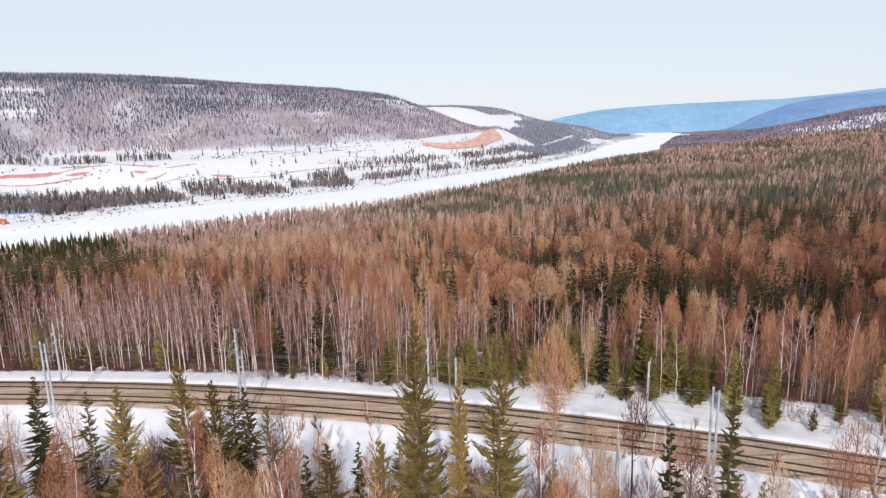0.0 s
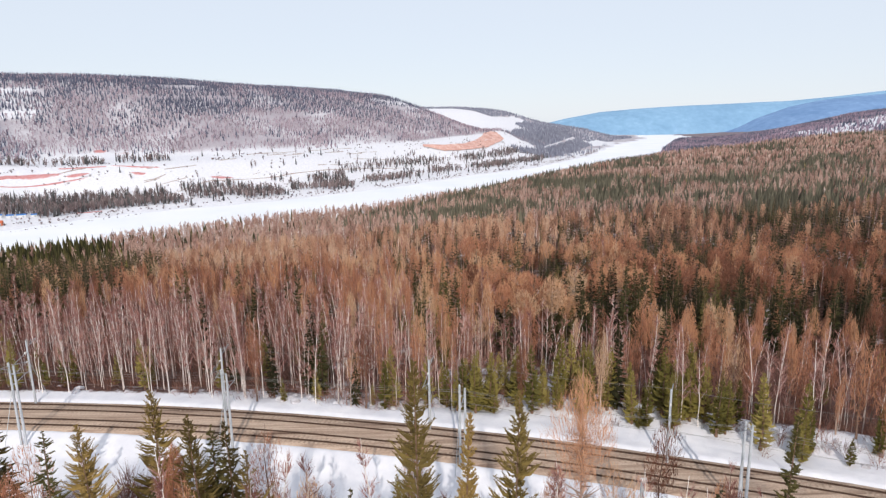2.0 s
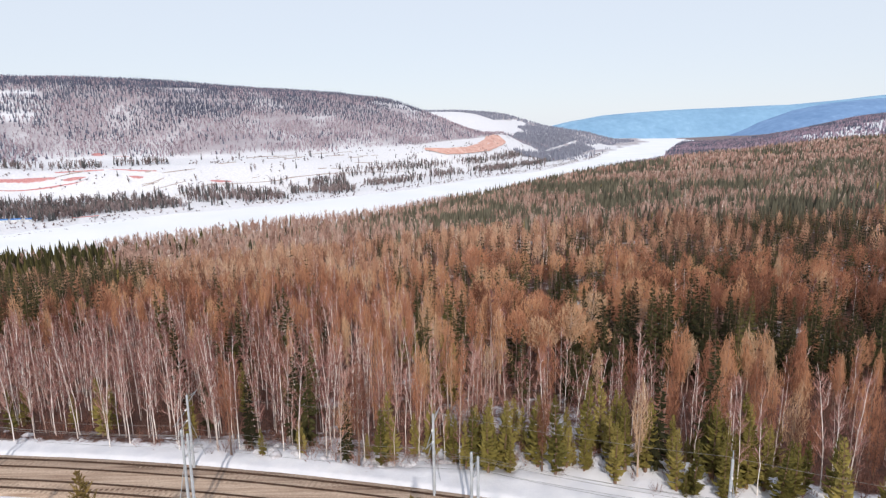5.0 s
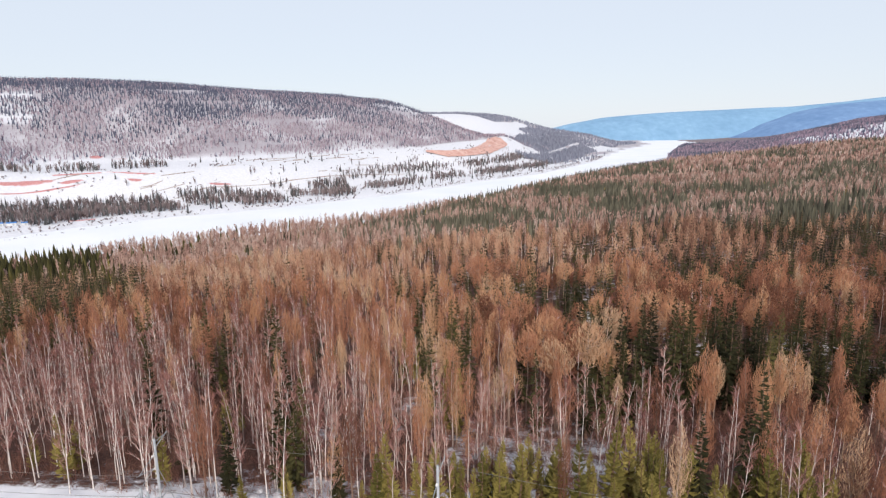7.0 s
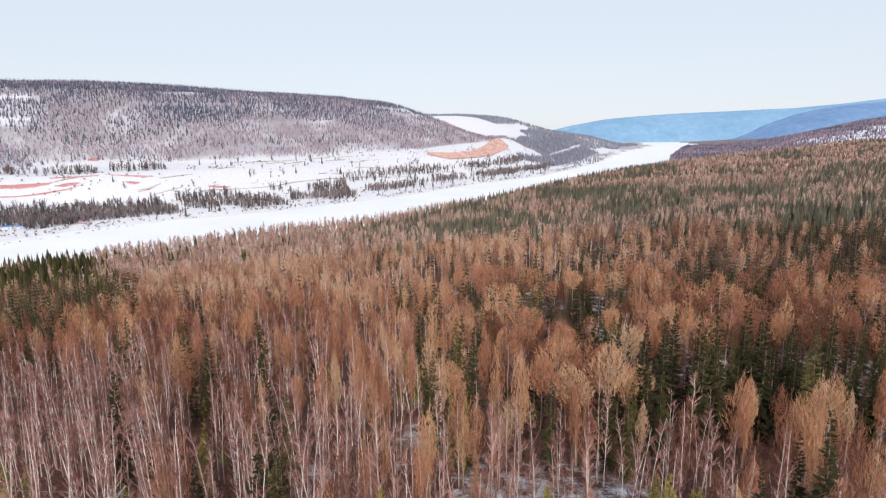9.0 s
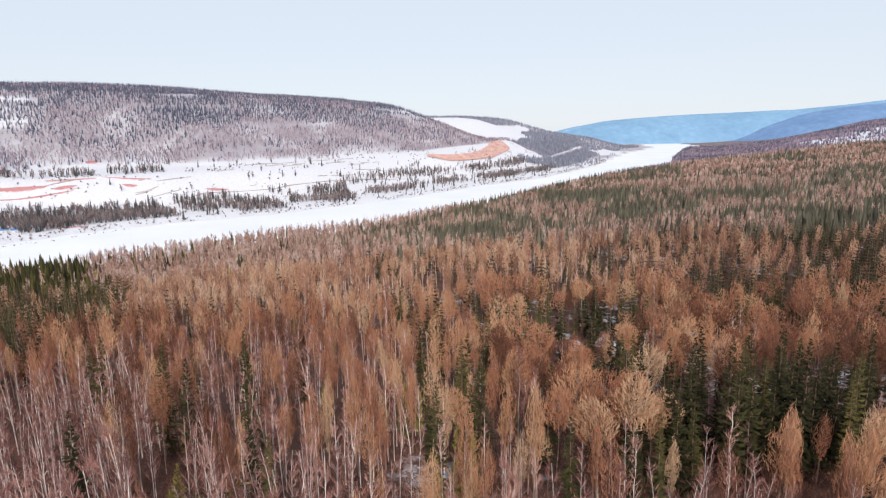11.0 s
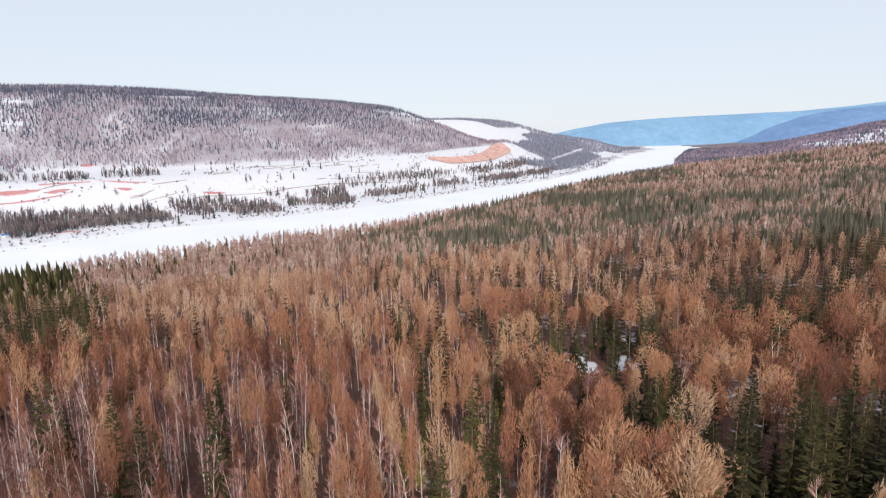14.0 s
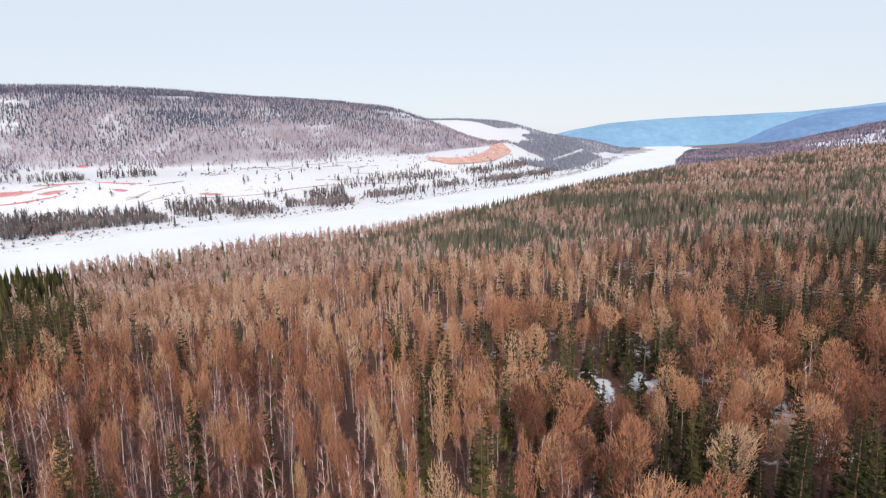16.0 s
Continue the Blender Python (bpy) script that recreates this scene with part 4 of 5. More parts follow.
keep = near_forest(x1, y1) & in_view(x1, y1) & (g.uniform(0, 1, len(x1)) < 0.86 + 0.25 * waves(x1, y1, 18, 36))
x1, y1 = x1[keep], y1[keep]
kind1 = shares(x1, y1, g)
grow("dense stand", x1, y1, kind1, growth(x1, y1, kind1, g), (dict(twigs=150, w=0.21, wide=1.8, long=1.4, low=0.34, dome=0.7, edge=0.52, count=12, rows=3, sides=3, limbs=0), dict(tiers=11, boughs=5, hang=0, rows=2, sides=3, plain=True, slim=0.5), dict(tiers=9, boughs=5, hang=0, rows=2, sides=3, plain=True), dict(limbs=9, twigs=9, w=0.2, rows=4, sides=3)), 350, MAKE, {0: M_LARCH_THIN_HAZE})

x2, y2, g = sown(-420, 620, 352, 780, 4.9, 43)
keep = near_forest(x2, y2) & in_view(x2, y2, 0.80, 30)
x2, y2 = x2[keep], y2[keep]
kind2 = shares(x2, y2, g)
size2 = g.uniform(0.65, 1.15, len(x2)) * np.where(kind2 == 1, 1.03, 1.0)
for seed, needles, pick in ((0, M_SPRUCE_HAZED, x2 > -110), (60, M_SPRUCE, x2 <= -110)):
    grow("distant stand", x2[pick], y2[pick], kind2[pick], size2[pick], (dict(twigs=40, w=0.52, rows=2, sides=3, limbs=0, long=2.1, wide=1.7, low=0.3), dict(tiers=4, wide=2.0), dict(tiers=2, h=9), dict(limbs=6, twigs=4, w=0.4, rows=2, sides=3)), 400 + seed, (larch, far_fir, far_fir, birch), {0: M_LARCH_HAZED, 1: needles, 3: M_LARCH_HAZED})

# farther right, where the slope runs on down the valley
x3, y3, g = sown(60, 2300, 780, 2750, 8.0, 44)
keep = near_forest(x3, y3) & in_view(x3, y3, 0.80, 30) & (~open_snow(x3, y3) | (g.uniform(0, 1, len(x3)) < 0.14))
x3, y3 = x3[keep], y3[keep]
kind3 = shares(x3, y3, g)
size3 = g.uniform(0.8, 1.2, len(x3))
LOOSE = (dict(count=6, w=1.7), dict(wide=2.2), dict(wide=1.8, h=9), dict(count=6, w=1.4))
for far, mats in ((False, {0: M_LARCH_HAZED, 1: M_SPRUCE_HAZED, 3: M_LARCH_HAZED}), (True, {0: M_MIDWOOD_HAZED, 1: M_FARDARK_HAZED, 2: M_FARDARK_HAZED, 3: M_MIDWOOD_HAZED})):
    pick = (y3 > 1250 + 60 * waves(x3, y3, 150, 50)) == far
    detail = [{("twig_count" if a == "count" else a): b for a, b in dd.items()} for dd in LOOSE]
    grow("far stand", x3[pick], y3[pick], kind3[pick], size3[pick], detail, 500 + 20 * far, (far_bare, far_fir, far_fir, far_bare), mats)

# ---- woods across the river ----
x4, y4, g = sown(-1500, 1250, 560, 3300, 5.2, 45)
s, d, e = hill_axes(x4, y4)
dl = -off_bank(x4, y4, LEFT_Y, LEFT_X)
thick = 0.80 + 0.36 * waves(x4, y4, 130, 51) + 0.32 * waves(x4, y4, 44, 52) + 0.36 * waves(s * 0.35, d, 60, 27) + 0.30 * ease(150, 420, e) - 0.7 * ease(0.42, 0.75, waves(s * 0.22, d, 30, 71))
on_hill = (e > 4 + 14 * waves(x4, y4, 60, 53)) & (s < 1010) & (e < 640)
on_second = (y4 > 1800) & (dl > 60) & (dl < 700) & ((y4 < 2500) | (g.uniform(0, 1, len(x4)) < 0.5))
keep = (dl > 0) & (on_hill | on_second) & (g.uniform(0, 1, len(x4)) < thick) & ~open_snow(x4, y4) & in_view(x4, y4, 0.80, 60)
x4, y4, e4 = x4[keep], y4[keep], e[keep]
dark = g.uniform(0, 1, len(x4)) < 0.10 + 0.58 * ease(110, 240, e4) + 0.15 * ease(360, 420, e4) + 0.34 * waves(x4, y4, 110, 54) + 0.34 * waves(x4, y4, 46, 55) + 0.5 * ease(150, 210, -s[keep])
at = np.stack([x4, y4, land(x4, y4)], 1)
tail = y4 > 1820
size4 = g.uniform(0.42, 0.85, len(x4))
stuff("far_bare_wood", "grey-purple bare woods on a snowy hillside", "woods", protos(far_bare, 5, 600, twig_count=5, w=1.3), at[~dark & ~tail], size4[~dark & ~tail], [M_FARWOOD_HAZED, M_FARWOOD_HAZED], 61)
stuff("far_conifer_wood", "dark conifer woods on a snowy hillside", "woods", protos(far_fir, 5, 620, wide=1.8), at[dark & ~tail], size4[dark & ~tail], [M_FARDARK_HAZED, M_FARDARK_HAZED], 62)
stuff("far_conifer_wood", "blue-grey woods on the hill farther down the valley", "woods", protos(far_fir, 5, 630, wide=3.0, tiers=1), at[tail][::2], size4[tail][::2], [M_HILLTAIL_HAZED, M_HILLTAIL_HAZED], 68)

# belts and scattered groves on the terrace
x5, y5, g = sown(-760, 900, 560, 2300, 4.2, 46)
s, d, e = hill_axes(x5, y5)
dl = -off_bank(x5, y5, LEFT_Y, LEFT_X)
u = g.uniform(0, 1, len(x5))
belt = (dl > 24) & (dl < 100 + 10 * waves(x5, y5, 30, 55)) & (s < -92)
grove = (dl > 18) & (dl < 105) & (s > -72) & (s < 180) & (waves(x5, y5, 32, 56) > -0.1)
strip = (dl > 212) & (dl < 236) & (s < -28) & (np.abs(s + 101) > 9)
open_wood = (dl > 12) & (dl < 150) & (s > 190) & (y5 < 1820) & ((np.abs(dl - 62 - 8 * waves(x5, y5, 90, 43)) < 13) | (np.abs(dl - 112 - 6 * waves(x5, y5, 70, 44)) < 10) | (u < 0.05)) & (u < 0.55 + 0.5 * waves(x5, y5, 60, 58))
lower = (y5 >= 1500) & (y5 < 2300) & (dl > 60) & (dl < 220) & (u < 0.4 + 0.4 * waves(x5, y5, 120, 59))
keep = (dl > 0) & (np.hypot(x5 + 428, y5 - 616) > 22) & (np.hypot(x5 + 417, y5 - 583) > 14) & ((e < 0) | (y5 > 1500)) & ((belt & (u < 0.95)) | (grove & (u < 0.7)) | (strip & (u < 0.6)) | open_wood | lower | (u < 0.007)) & ~open_snow(x5, y5) & in_view(x5, y5, 0.80, 60)
x5, y5 = x5[keep], y5[keep]
dark = g.uniform(0, 1, len(x5)) < 0.33
at = np.stack([x5, y5, land(x5, y5)], 1)
size5 = g.uniform(0.55, 1.1, len(x5))
low_tail = y5 > 1480
stuff("terrace_conifer_wood", "blue-grey woods along the bank farther down the valley", "woods", protos(far_fir, 5, 670, wide=2.2), at[low_tail], size5[low_tail], [M_HILLTAIL_HAZED, M_HILLTAIL_HAZED], 69)
at, size5, dark = at[~low_tail], size5[~low_tail], dark[~low_tail]
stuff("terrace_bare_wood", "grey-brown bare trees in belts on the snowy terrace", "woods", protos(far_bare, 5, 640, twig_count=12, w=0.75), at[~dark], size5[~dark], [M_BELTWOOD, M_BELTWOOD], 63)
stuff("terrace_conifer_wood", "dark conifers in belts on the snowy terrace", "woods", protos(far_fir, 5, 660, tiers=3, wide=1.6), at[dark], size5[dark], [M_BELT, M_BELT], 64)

# ---- single trees: the edge of the woods and those on the near side of the railway ----
def tree(k, g, m, h, label="", needles=None, tone=0.0, **more):
    name, text, bark, leaf = KINDS[k]
    root = new(name)
    wood, crown = shaped(MAKE[k](g, h=h, **more))
    for bit, (v, t, nn), mat in (("trunk", wood, bark), ("crown", crown, needles or leaf)):
        me = mesh_of(f"{name}_{bit}", v, t, [mat], tint=np.full(len(v), tone), normals=nn)
        ob = new(bit, me)
        ob.parent = root
    root.matrix_world = m
    return tagged(root, label or text, "tree", f"{name} trees")


FULL = (dict(twigs=760, w=0.05, limbs=20, wide=1.35, dead=50, long=1.0, low=0.26, dome=0.9, edge=0.62), dict(tiers=24, boughs=8, hang=3, w=0.09), dict(tiers=20, boughs=7, hang=4, w=0.07), dict(limbs=24, twigs=14, w=0.04, r=0.062))
stock = {k: [tree(k, np.random.default_rng(700 + 10 * k + n), pose(0, 0, 0), (14, 14, 9, 13)[k], **FULL[k]) for n in range(5)] for k in range(4)}
spare = {(k, n): True for k in stock for n in range(5)}


def plant(k, x, y, h, seed, label=""):
    """Sets one tree; the first of each model is the model itself."""
    n = seed % 5
    m = pose(x, y, float(land(x, y)), 0, 0, (seed * 77) % 360)
    f = h / (14, 14, 9, 13)[k]
    if spare.pop((k, n), None):
        ob = stock[k][n]
        ob.matrix_basis = m
    else:
        ob = copy_thing(stock[k][n], m)
    ob.scale = (f**0.8, f**0.8, f)
    if label:
        tagged(ob, label)
    return ob


for n, q in enumerate(single):
    plant(int(kind[q]), float(x[q]), float(y[q]), float(size[q]) * (14, 14, 9, 13)[int(kind[q])], n)

# young pines standing out in the snow of the verge
g = np.random.default_rng(77)
for n in range(84):
    px = float(g.uniform(0, 32) if n % 3 else g.uniform(20, 66))
    v_ = float(verge_gap(px, rail_y(px))) + float(g.uniform(-1.0, 5.5))
    a = float(rail_turn(px))
    plant(2, px - v_ * math.sin(a), float(rail_y(px)) + v_ * math.cos(a), float(g.uniform(2.2, 9.5)), 400 + n, "small yellow-green pine standing in the snow of the verge")

# conifers scattered along the edge of the woods
for n, (k, px, v_, h) in enumerate(((1, -25, 8.5, 9.5), (1, -13.5, 8.8, 8.5), (2, -8.5, 9.5, 9), (2, -45, 9.5, 8), (1, -19.5, 12.5, 11), (1, -21.5, 13, 12), (2, -60, 9, 7), (1, -34, 15, 10), (2, -4, 11, 8), (1, -41.5, 21.5, 15), (1, -23, 23, 13), (1, -26, 26, 14), (2, -8, 35.5, 11.5), (2, -7, 37.5, 9.5), (2, -19, 58, 9.5), (2, -17.5, 60, 8))):
    a = float(rail_turn(px))
    plant(k, px - v_ * math.sin(a), float(rail_y(px)) + v_ * math.cos(a), h, 500 + 3 * n)

# on the camera's side of the line
FORE = (
    (2, -1.2, 40.5, 22.8, "tall dense olive-green conifer beside the railway"), (2, 4.0, 33, 20.5, "ragged olive-green conifer beside the railway"), (2, 1.6, 35, 19.5, "narrow ragged olive-green conifer beside the railway"),
    (1, 20.6, 38, 19, "narrow dark spruce with ragged boughs beside the railway"), (1, -41.1, 58.4, 14.3, ""), (1, -31.2, 50.5, 16.3, "thin dark spruce with sparse boughs beside the railway"),
    (2, -28.4, 51.1, 16.4, "bushy yellow-green pine beside the railway"), (2, -27, 60, 15.3, "bushy olive-green pine beside the railway"), (2, -21.7, 55.5, 14.8, ""),
    (1, -21, 57.7, 12.7, "dark blue-green spruce beside the railway"), (1, -19.7, 58.6, 12.7, ""), (2, -14.2, 47.7, 15.6, "thin grey-green conifer with sparse boughs beside the railway"), (1, -7, 36, 14, ""),
    (0, 7.6, 34, 22, "tall bare larch with a broad russet crown beside the railway"), (0, -32.4, 47.5, 15, "bushy orange-brown larch beside the railway"), (0, -23.5, 55, 13, "bushy orange-brown larch beside the railway"),
    (0, -12, 45, 13, ""), (2, -3.6, 38, 14, "bushy olive-green pine beside the railway"), (1, -38, 48, 14, ""), (1, 6.5, 48, 10, ""),
    (3, -20.5, 46, 14, ""), (3, -13, 44, 12, ""), (3, -6, 47, 11, ""), (3, 3, 47, 11, ""), (3, 23.5, 50, 12, ""), (3, 27, 50, 9, ""), (0, 14.5, 44, 9, ""), (3, 9.5, 50, 12, ""), (3, 0.5, 50, 10, ""), (3, 30, 48, 10, ""), (1, 17, 49, 4, ""),
    (3, -0.5, 45, 12, ""), (3, 5.5, 46, 12, ""), (0, -17.5, 50, 10, ""), (0, 10.5, 45, 9, ""),
)


def fine_tree(k, h):
    """How richly a tree close by is built, by its kind and height."""
    if k == 0:
        return dict(twigs=int(150 * h), w=0.04, limbs=34, wide=0.135 * h, long=0.75)
    if k == 3:
        return dict(limbs=int(2.4 * h), twigs=20, w=0.035, r=0.08)
    return dict(tiers=int(2.5 * h), boughs=9, hang=56, w=0.05, slim=0.05, spray=0.45, needles=M_NEARFIR, wide=(0.15 if h > 20 else 0.22 if k == 2 else 0.19) * h, loose=0.7 if h < 20 else 0.5)


for n, (k, px, py, h, text) in enumerate(FORE):
    rich = fine_tree(k, h)
    if "broad" in text:
        rich.update(wide=1.85, low=0.70, twigs=2500, w=0.022, dome=0.7, edge=0.9, limbs=110, long=0.7, tone=0.6, even=True)
    if "bushy orange" in text:
        rich.update(wide=0.15 * h, low=0.14, twigs=4200, w=0.045, dome=0.95, edge=0.5, tone=0.36, even=True)
    if "dark" in text:
        rich.update(needles=M_SPRUCE, tone=0.85)
    if "narrow" in text:
        rich.update(wide=1.5, slim=0.12, loose=0.4)
    if "sparse" in text:
        rich.update(loose=1.6, boughs=7)
    ob = tree(k, np.random.default_rng(1000 + n), pose(0, 0, 0), h, text or KINDS[k][1].replace("standing in the woods", "beside the railway").replace("at the edge of the woods", "beside the railway"), **rich)
    ob.matrix_world = pose(px, py, float(land(px, py)), 0, 0, 40 * n)

x6, y6, g = sown(-75, 75, 34, 66, 2.7, 47)
keep = (from_track(x6, y6) < -12) & (np.abs(x6) < (y6 + 8) * 0.95) & (g.uniform(0, 1, len(x6)) < np.where(y6 < 57, 0.60, 0.30) * (1 - 0.45 * ease(0, 8, x6))) & (y6 < 62)
x6, y6 = x6[keep], y6[keep]
kind6 = g.choice([0, 0, 0, 0, 3, 3, 3, 1, 2], len(x6))
grow("open stand", x6, y6, kind6, np.where(y6 < 54, g.uniform(0.65, 1.1, len(x6)), g.uniform(0.25, 0.6, len(x6))), (dict(twigs=800, w=0.045, count=4, long=0.8, wide=1.5), dict(tiers=18, boughs=7, hang=3, count=3), dict(tiers=15, boughs=6, hang=3, count=3), dict(limbs=24, twigs=12, w=0.055, count=3)), 800)

# ---- brush ----
x7, y7, g = sown(-120, 120, 40, 150, 1.9, 48)
v = from_track(x7, y7)
thin = np.where((v < -13), 0.0, np.where(near_forest(x7, y7), 0.9, np.where((v > 6) & (x7 > 15), 0.10, 0.0)))
keep = (g.uniform(0, 1, len(x7)) < thin) & in_view(x7, y7)
at = np.stack([x7[keep], y7[keep], land(x7[keep], y7[keep])], 1)
nothing = (np.zeros((0, 3)), np.zeros((0, 3), int))
stuff("brush", "leafless brown brush sticking out of the snow", "brush", [shaped((shrub(np.random.default_rng(900 + k), h=3.2, twigs=30, w=0.05), nothing)) for k in range(5)], at, g.uniform(0.4, 1.1, len(at)) * np.where(at[:, 1] < rail_y(at[:, 0]), 1.5, 1.0), [M_SHRUB], 65)
x9, y9, g = sown(-70, 70, 44, 68, 1.15, 149)
v = from_track(x9, y9)
keep = (v < -9.5) & in_view(x9, y9) & (g.uniform(0, 1, len(x9)) < 0.62 * ease(9, 16, -v) * (0.7 + 0.5 * waves(x9, y9, 9, 74)))
at = np.stack([x9[keep], y9[keep], land(x9[keep], y9[keep])], 1)
stuff("sapling_thicket", "thin leafless saplings and brush in the snow beside the railway", "brush", [shaped((shrub(np.random.default_rng(940 + k), h=3.4, twigs=70, w=0.045), nothing)) for k in range(6)], at, g.uniform(0.35, 1.35, len(at)), [M_SHRUB], 67)
x8, y8, g = sown(-520, 900, 520, 1900, 5.0, 49)
dl = -off_bank(x8, y8, LEFT_Y, LEFT_X)
u = g.uniform(0, 1, len(x8))
keep = ((dl > -17 + 5 * waves(x8, y8, 22, 45)) & (dl < -8) & (y8 < 670) & (np.abs(y8 - 612) > 8) & (u < 0.8)) | (dl > 1) & (((dl < 12) & (u < 0.75) & (waves(x8, y8, 60, 71) > -0.2)) | ((dl < 240) & (u < 0.015 + 0.10 * (waves(x8, y8, 50, 72) > 0.2))) | ((dl < 260) & (hill_axes(x8, y8)[2] < 0) & (np.abs(waves(x8 * 0.4 + y8 * 0.3, y8 - 0.5 * x8, 34, 73)) < 0.05) & (u < 0.35))) & in_view(x8, y8, 0.8, 40)
at = np.stack([x8[keep], y8[keep], land(x8[keep], y8[keep])], 1)
stuff("bank_brush", "grey-brown willow brush along the snowy river bank", "brush", [shaped((shrub(np.random.default_rng(920 + k), h=2.6, twigs=14, w=0.5), nothing)) for k in range(4)], at, g.uniform(0.7, 1.5, len(at)), [M_BELTWOOD], 66)

# ---- heaps of snow along the edge of the woods ----
def heap(g):
    """A low uneven heap of snow."""
    n, m = 9, 4
    a, f = np.meshgrid(np.arange(n) * 2 * math.pi / n, np.linspace(0, 1, m))
    r = np.sin(f * math.pi / 2) * (1 + 0.22 * g.normal(size=(1, n)))
    v = np.stack([np.cos(a) * r, np.sin(a) * r, np.cos(f * math.pi / 2) * 0.8 - 0.15 + 0.05 * g.normal(size=f.shape) * (f > 0)], -1).reshape(-1, 3)
    i, j = np.meshgrid(np.arange(m - 1), np.arange(n))
    p, q = (i * n + j).ravel(), (i * n + (j + 1) % n).ravel()
    return v, np.concatenate([np.stack([p, p + n, q + n], 1), np.stack([p, q + n, q], 1)])


g = np.random.default_rng(83)
hx = np.concatenate([g.uniform(-24, 2, 60), g.uniform(-60, -24, 10), g.uniform(2, 60, 40)])
hv = verge_gap(hx, rail_y(hx)) + g.uniform(0.8, 5.5, len(hx))
hx, hy = hx - hv * np.sin(rail_turn(hx)), rail_y(hx) + hv * np.cos(rail_turn(hx))
stuff("snow_heap", "small rounded heaps of snow at the edge of the woods", "snow", [shaped((heap(np.random.default_rng(960 + k)), (np.zeros((0, 3)), np.zeros((0, 3), int)))) for k in range(5)], np.stack([hx, hy, land(hx, hy)], 1), g.uniform(0.25, 0.75, len(hx)), [M_HEAP], 84)

# ---- railway ----
xs = np.arange(-150, 150.1, 1.5)


def along(x, v, z):
    """A point beside the track's middle line."""
    a = rail_turn(x)
    return np.stack([x - v * np.sin(a), rail_y(x) + v * np.cos(a), z + 0 * x], -1)


def swept(section):
    """A strip of that cross-section, (v, z) pairs, along the track."""
    rows = np.stack([along(xs, v, z) for v, z in section], 1)
    m, n = rows.shape[:2]
    i, j = np.meshgrid(np.arange(m - 1), np.arange(n - 1))
    a = (i * n + j).ravel()
    return rows.reshape(-1, 3), np.concatenate([np.stack([a, a + n, a + n + 1], 1), np.stack([a, a + n + 1, a + 1], 1)])


v_, t_ = swept([(-4.6, -0.75), (-3.7, 0.0), (-1.0, 0.06), (0, 0.0), (1.0, 0.06), (3.7, 0.03), (4.4, -0.6)])
v_[:, 2] += 0.03 * waves(v_[:, 0], v_[:, 1], 3.0, 81)
tagged(new("railway_ballast", mesh_of("railway_ballast", v_, t_, [M_BALLAST], smooth=True)), "dirty tan ballast bed of a double-track railway", "railway bed", kind="structure")
sleeper_v, sleeper_t = [], []
cube = np.array([(a, b, c) for a in (-1, 1) for b in (-1, 1) for c in (-1, 1)], float)
cube_t = np.array([(0, 1, 3), (0, 3, 2), (4, 6, 7), (4, 7, 5), (0, 4, 5), (0, 5, 1), (2, 3, 7), (2, 7, 6), (0, 2, 6), (0, 6, 4), (1, 5, 7), (1, 7, 3)])
for side in (-2.05, 2.05):
    for px in np.arange(-140, 140, 0.6):
        a = float(rail_turn(px))
        v = cube * (0.12, 1.32, 0.06) + (0, 0, -0.012)
        v = np.stack([v[:, 0] * math.cos(a) - v[:, 1] * math.sin(a), v[:, 0] * math.sin(a) + v[:, 1] * math.cos(a), v[:, 2]], 1)
        sleeper_v.append(v + along(np.array(px), side, 0.0))
        sleeper_t.append(cube_t + 8 * len(sleeper_t))
tagged(new("railway_sleepers", mesh_of("railway_sleepers", np.concatenate(sleeper_v), np.concatenate(sleeper_t), [M_SLEEPER])), "grey-brown sleepers half sunk in dirty ballast", "sleepers", kind="stuff")
for v in (-2.81, -1.29, 1.29, 2.81):
    rv, rt = swept([(v - 0.07, 0.06), (v - 0.02, 0.09), (v - 0.037, 0.21), (v - 0.037, 0.24), (v + 0.037, 0.24), (v + 0.037, 0.21), (v + 0.02, 0.09), (v + 0.07, 0.06)])
    tagged(new("rail", mesh_of("rail", rv, rt, [M_RAIL])), "rusty dark steel rail of the railway", "rail", "rails of the line", "structure")


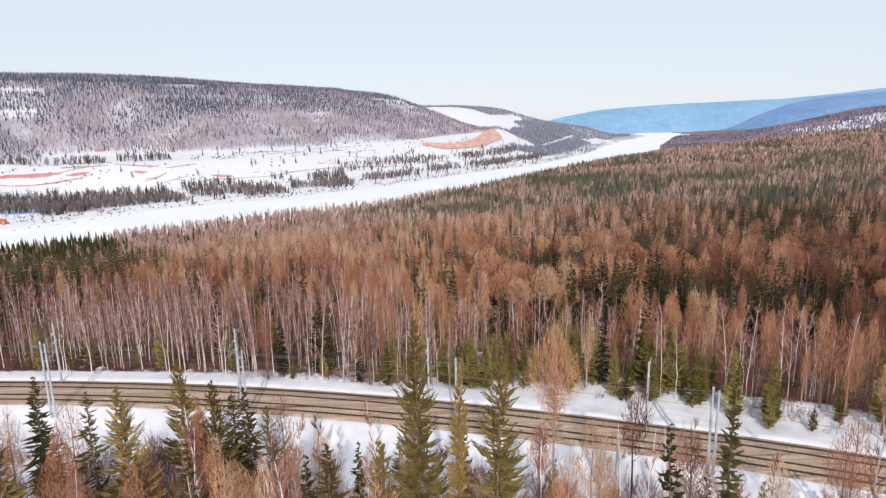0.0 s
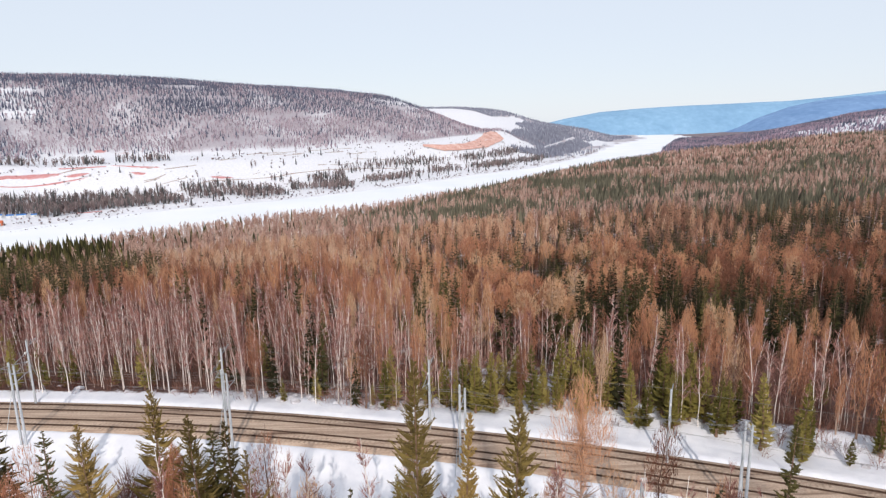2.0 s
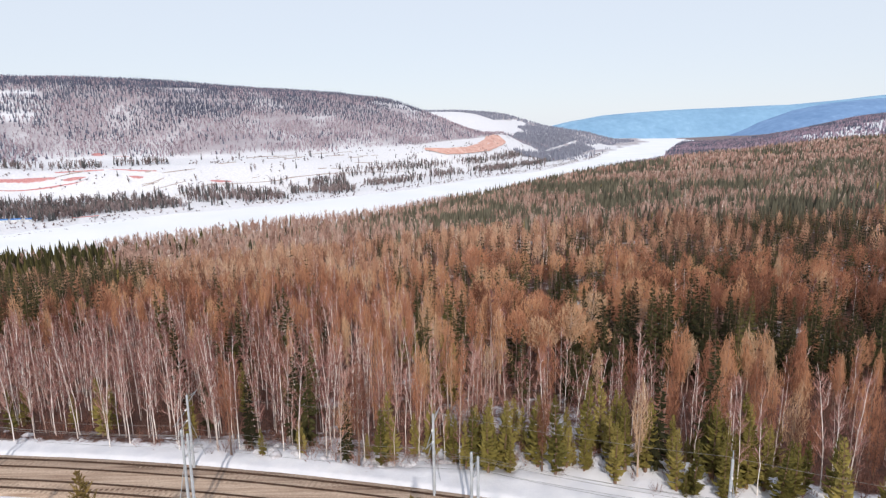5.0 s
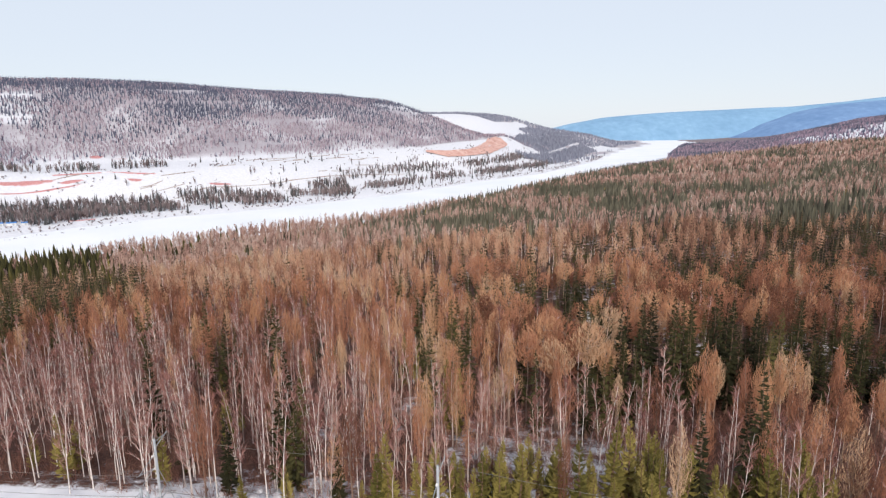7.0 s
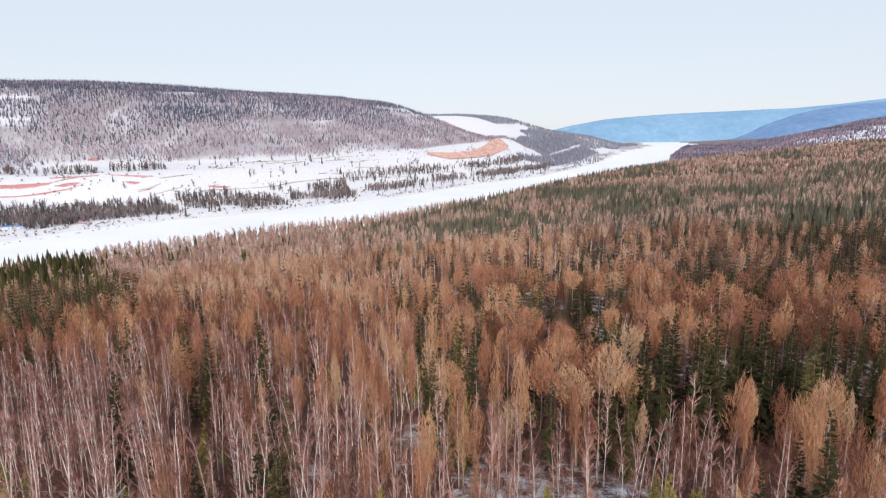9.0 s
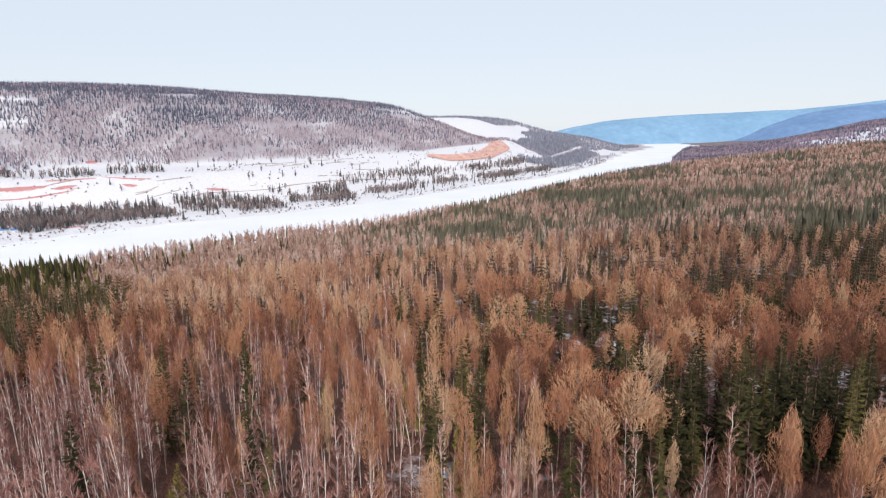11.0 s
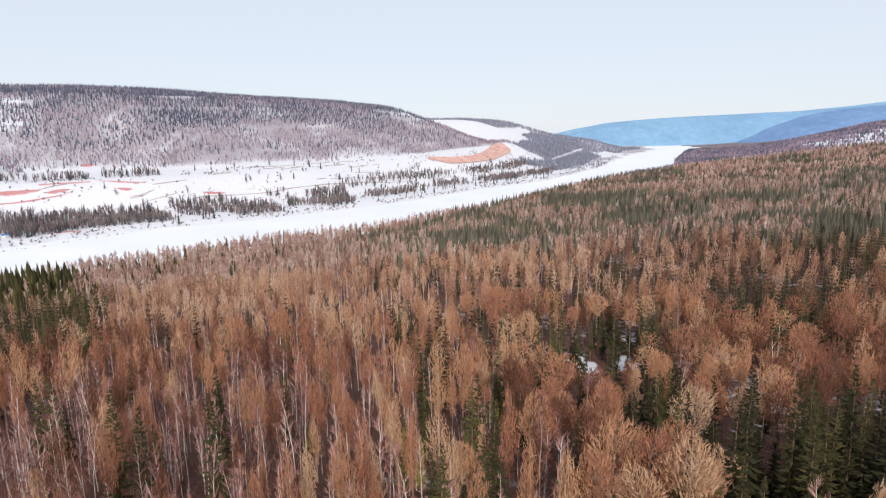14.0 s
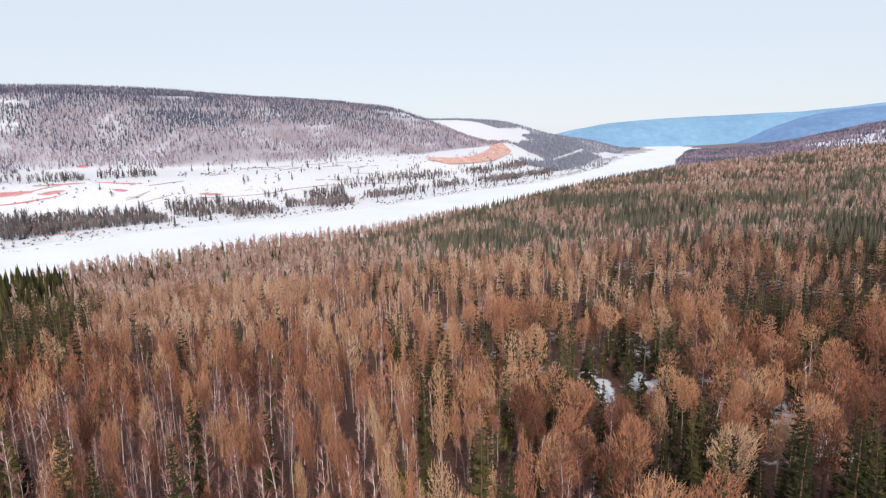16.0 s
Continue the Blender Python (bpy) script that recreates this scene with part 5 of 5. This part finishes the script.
def mast(x, y, h, arm, pair=False, lean=0.0):
    """A concrete overhead-line mast with a bracket of tubes, its insulators, and a stay."""
    root = new("catenary_mast")
    a = float(rail_turn(x))
    for k in range(2 if pair else 1):
        bm = bmesh.new()
        rod(bm, (k * 0.6, 0, -0.8), (k * 0.6, 0, h - 0.35 * k), 0.17, 0.12, 10)
        part("post", bm, M_CONCRETE, root, smooth=False)
        bm = bmesh.new()
        rod(bm, (k * 0.6, 0, h - 0.35 * k), (k * 0.6, 0, h - 0.35 * k + 0.12), 0.14, 0.09, 10)
        part("cap", bm, M_STEEL, root)
    if arm:
        bm = bmesh.new()
        rod(bm, (0, 0, h - 2.9), (0, arm * 3.0, h - 2.2), 0.045)
        rod(bm, (0, 0, h - 1.4), (0, arm * 2.6, h - 2.25), 0.035)
        rod(bm, (0, arm * 0.6, h - 2.8), (0, arm * 2.3, h - 3.5), 0.035)
        arm_ob = part("bracket", bm, M_STEEL, root, "galvanised tube bracket")
        for py, pz in ((0.3, h - 2.83), (0.3, h - 1.5)):
            bm = bmesh.new()
            for q in range(4):
                rod(bm, (0, arm * (py + 0.09 * q), pz), (0, arm * (py + 0.09 * q + 0.05), pz), 0.10, 0.06, 10)
            part("insulator", bm, M_PORCELAIN, arm_ob, "ribbed pale insulator")
        bm = bmesh.new()
        rod(bm, (0, arm * 0.1, h - 0.9), (0.25, -arm * 1.7, h + 0.05), 0.045)
        rod(bm, (0, 0, h - 0.25), (0.25, -arm * 1.5, h - 0.05), 0.03)
        part("crossarm", bm, M_STEEL, root, "steel crossarm")
        bm = bmesh.new()
        rod(bm, (0, -arm * 0.1, h * 0.66), (0, -arm * 2.6, 0.0), 0.035)
        part("stay", bm, M_STEEL, root, "slanting steel stay")
    root.matrix_world = pose(x, y, 0, 0, lean, math.degrees(a))
    text = "pair of pale concrete overhead-line masts beside the tracks" if pair else "single pale concrete overhead-line mast beside the tracks"
    return tagged(root, text, "mast", "overhead-line masts")


MASTS = ((-79.5, 79.0, 10, 1, True), (-52.4, 76.7, 10, 1, True), (-25.2, 73.0, 10, 1, True), (2.4, 68.7, 9.6, 1, True), (29.3, 59.2, 9.6, 1, True), (54, 48, 9.6, 1, True),
         (-83.5, 89.0, 9.3, -1, False), (-56.8, 86.5, 9.3, -1, False), (-28.9, 83.2, 8.9, -1, False), (-1.1, 77.0, 9.2, -1, False), (25.6, 68.1, 8.8, -1, False), (52, 57.5, 8.8, -1, False))
for row in MASTS:
    mast(*row)


def wire(name, label, pts, r):
    """A thin line hung from point to point."""
    path = []
    for (p, q) in zip(pts, pts[1:]):
        p, q = Vector(p), Vector(q)
        for k in range(8):
            f = k / 8
            path.append(p.lerp(q, f) - Vector((0, 0, 1.6 * f * (1 - f))))
    path.append(Vector(pts[-1]))
    P = np.array([tuple(v) for v in path])
    n = len(P)
    ring = np.stack([P + (0, r * math.cos(a), r * math.sin(a)) for a in (0, 2.1, 4.2)], 1).reshape(-1, 3)
    k = np.arange(n - 1)
    T = np.concatenate([np.concatenate([np.stack([k * 3 + m, k * 3 + (m + 1) % 3, k * 3 + 3 + m], 1), np.stack([k * 3 + (m + 1) % 3, k * 3 + 3 + (m + 1) % 3, k * 3 + 3 + m], 1)]) for m in range(3)])
    tagged(new(name, mesh_of(name, ring, T, [M_WIRE])), label, "wire", "overhead wires")


near_row, far_row = MASTS[:6], MASTS[6:]
for row, arm in ((near_row, 1), (far_row, -1)):
    turn = [float(rail_turn(m[0])) for m in row]
    wire("contact_wire", "thin dark contact wire over the track", [(m[0] - 2.8 * arm * math.sin(a), m[1] + 2.8 * arm * math.cos(a), m[2] - 3.3) for m, a in zip(row, turn)], 0.018)
    wire("carrier_wire", "thin carrier wire above the contact wire", [(m[0] - 3.0 * arm * math.sin(a), m[1] + 3.0 * arm * math.cos(a), m[2] - 2.1) for m, a in zip(row, turn)], 0.018)
    wire("feeder_wire", "thin feeder wire along the mast tops", [(m[0], m[1] - arm * 0.8, m[2] - 0.1) for m in row], 0.02)

# an old post with a white cap on the near side
root = new("concrete_post")
bm = bmesh.new()
rod(bm, (0, 0, -0.5), (0, 0, 8.6), 0.2, 0.16, 10)
part("shaft", bm, M_CONCRETE, root)
bm = bmesh.new()
box(bm, (0.55, 0.4, 0.28), pose(0.1, 0, 8.72), 0.05)
part("cap", bm, M_PORCELAIN, root, "white cap")
root.matrix_world = pose(17.7, 53.6, float(land(17.7, 53.6)))
tagged(root, "grey concrete post with a white cap beside the railway", "post")


# ---- sheds by the river ----
def shed(x, y, turn, size, roof_mat, wall_mat, text):
    root = new("shed")
    w, d_, h = size
    bm = bmesh.new()
    box(bm, (w, d_, h + 1.0), pose(0, 0, h / 2 - 0.5))
    part("walls", bm, wall_mat, root)
    bm = bmesh.new()
    ridge = 0.28 * d_
    for side in (-1, 1):
        box(bm, (w + 0.6, d_ * 0.6, 0.15), pose(0, side * d_ * 0.26, h + ridge * 0.5, side * -29, 0, 0))
    part("roof", bm, roof_mat, root)
    bm = bmesh.new()
    box(bm, (1.6, 0.1, 2.1), pose(w * 0.2, -d_ / 2 - 0.03, 1.05), 0.02)
    part("door", bm, M_STEEL, root)
    root.matrix_world = pose(x, y, float(land(x, y)), 0, 0, turn)
    tagged(root, text, "shed", "sheds by the river")


for sx, sy, ang, sz in ((-424, 626, 28, (8, 4, 2.6)), (-433, 622, 28, (6, 4, 2.6)), (-444, 620, 25, (7, 4, 2.8)), (-414, 630, 30, (5, 3.5, 2.4))):
    shed(sx, sy, ang, sz, M_BLUE, M_WALL, "low site shed with a bright blue roof on the river bank")
shed(-417, 583, 20, (6, 5, 3), M_ORANGE, M_ORANGE, "small orange-red cabin on the snowy river bank")
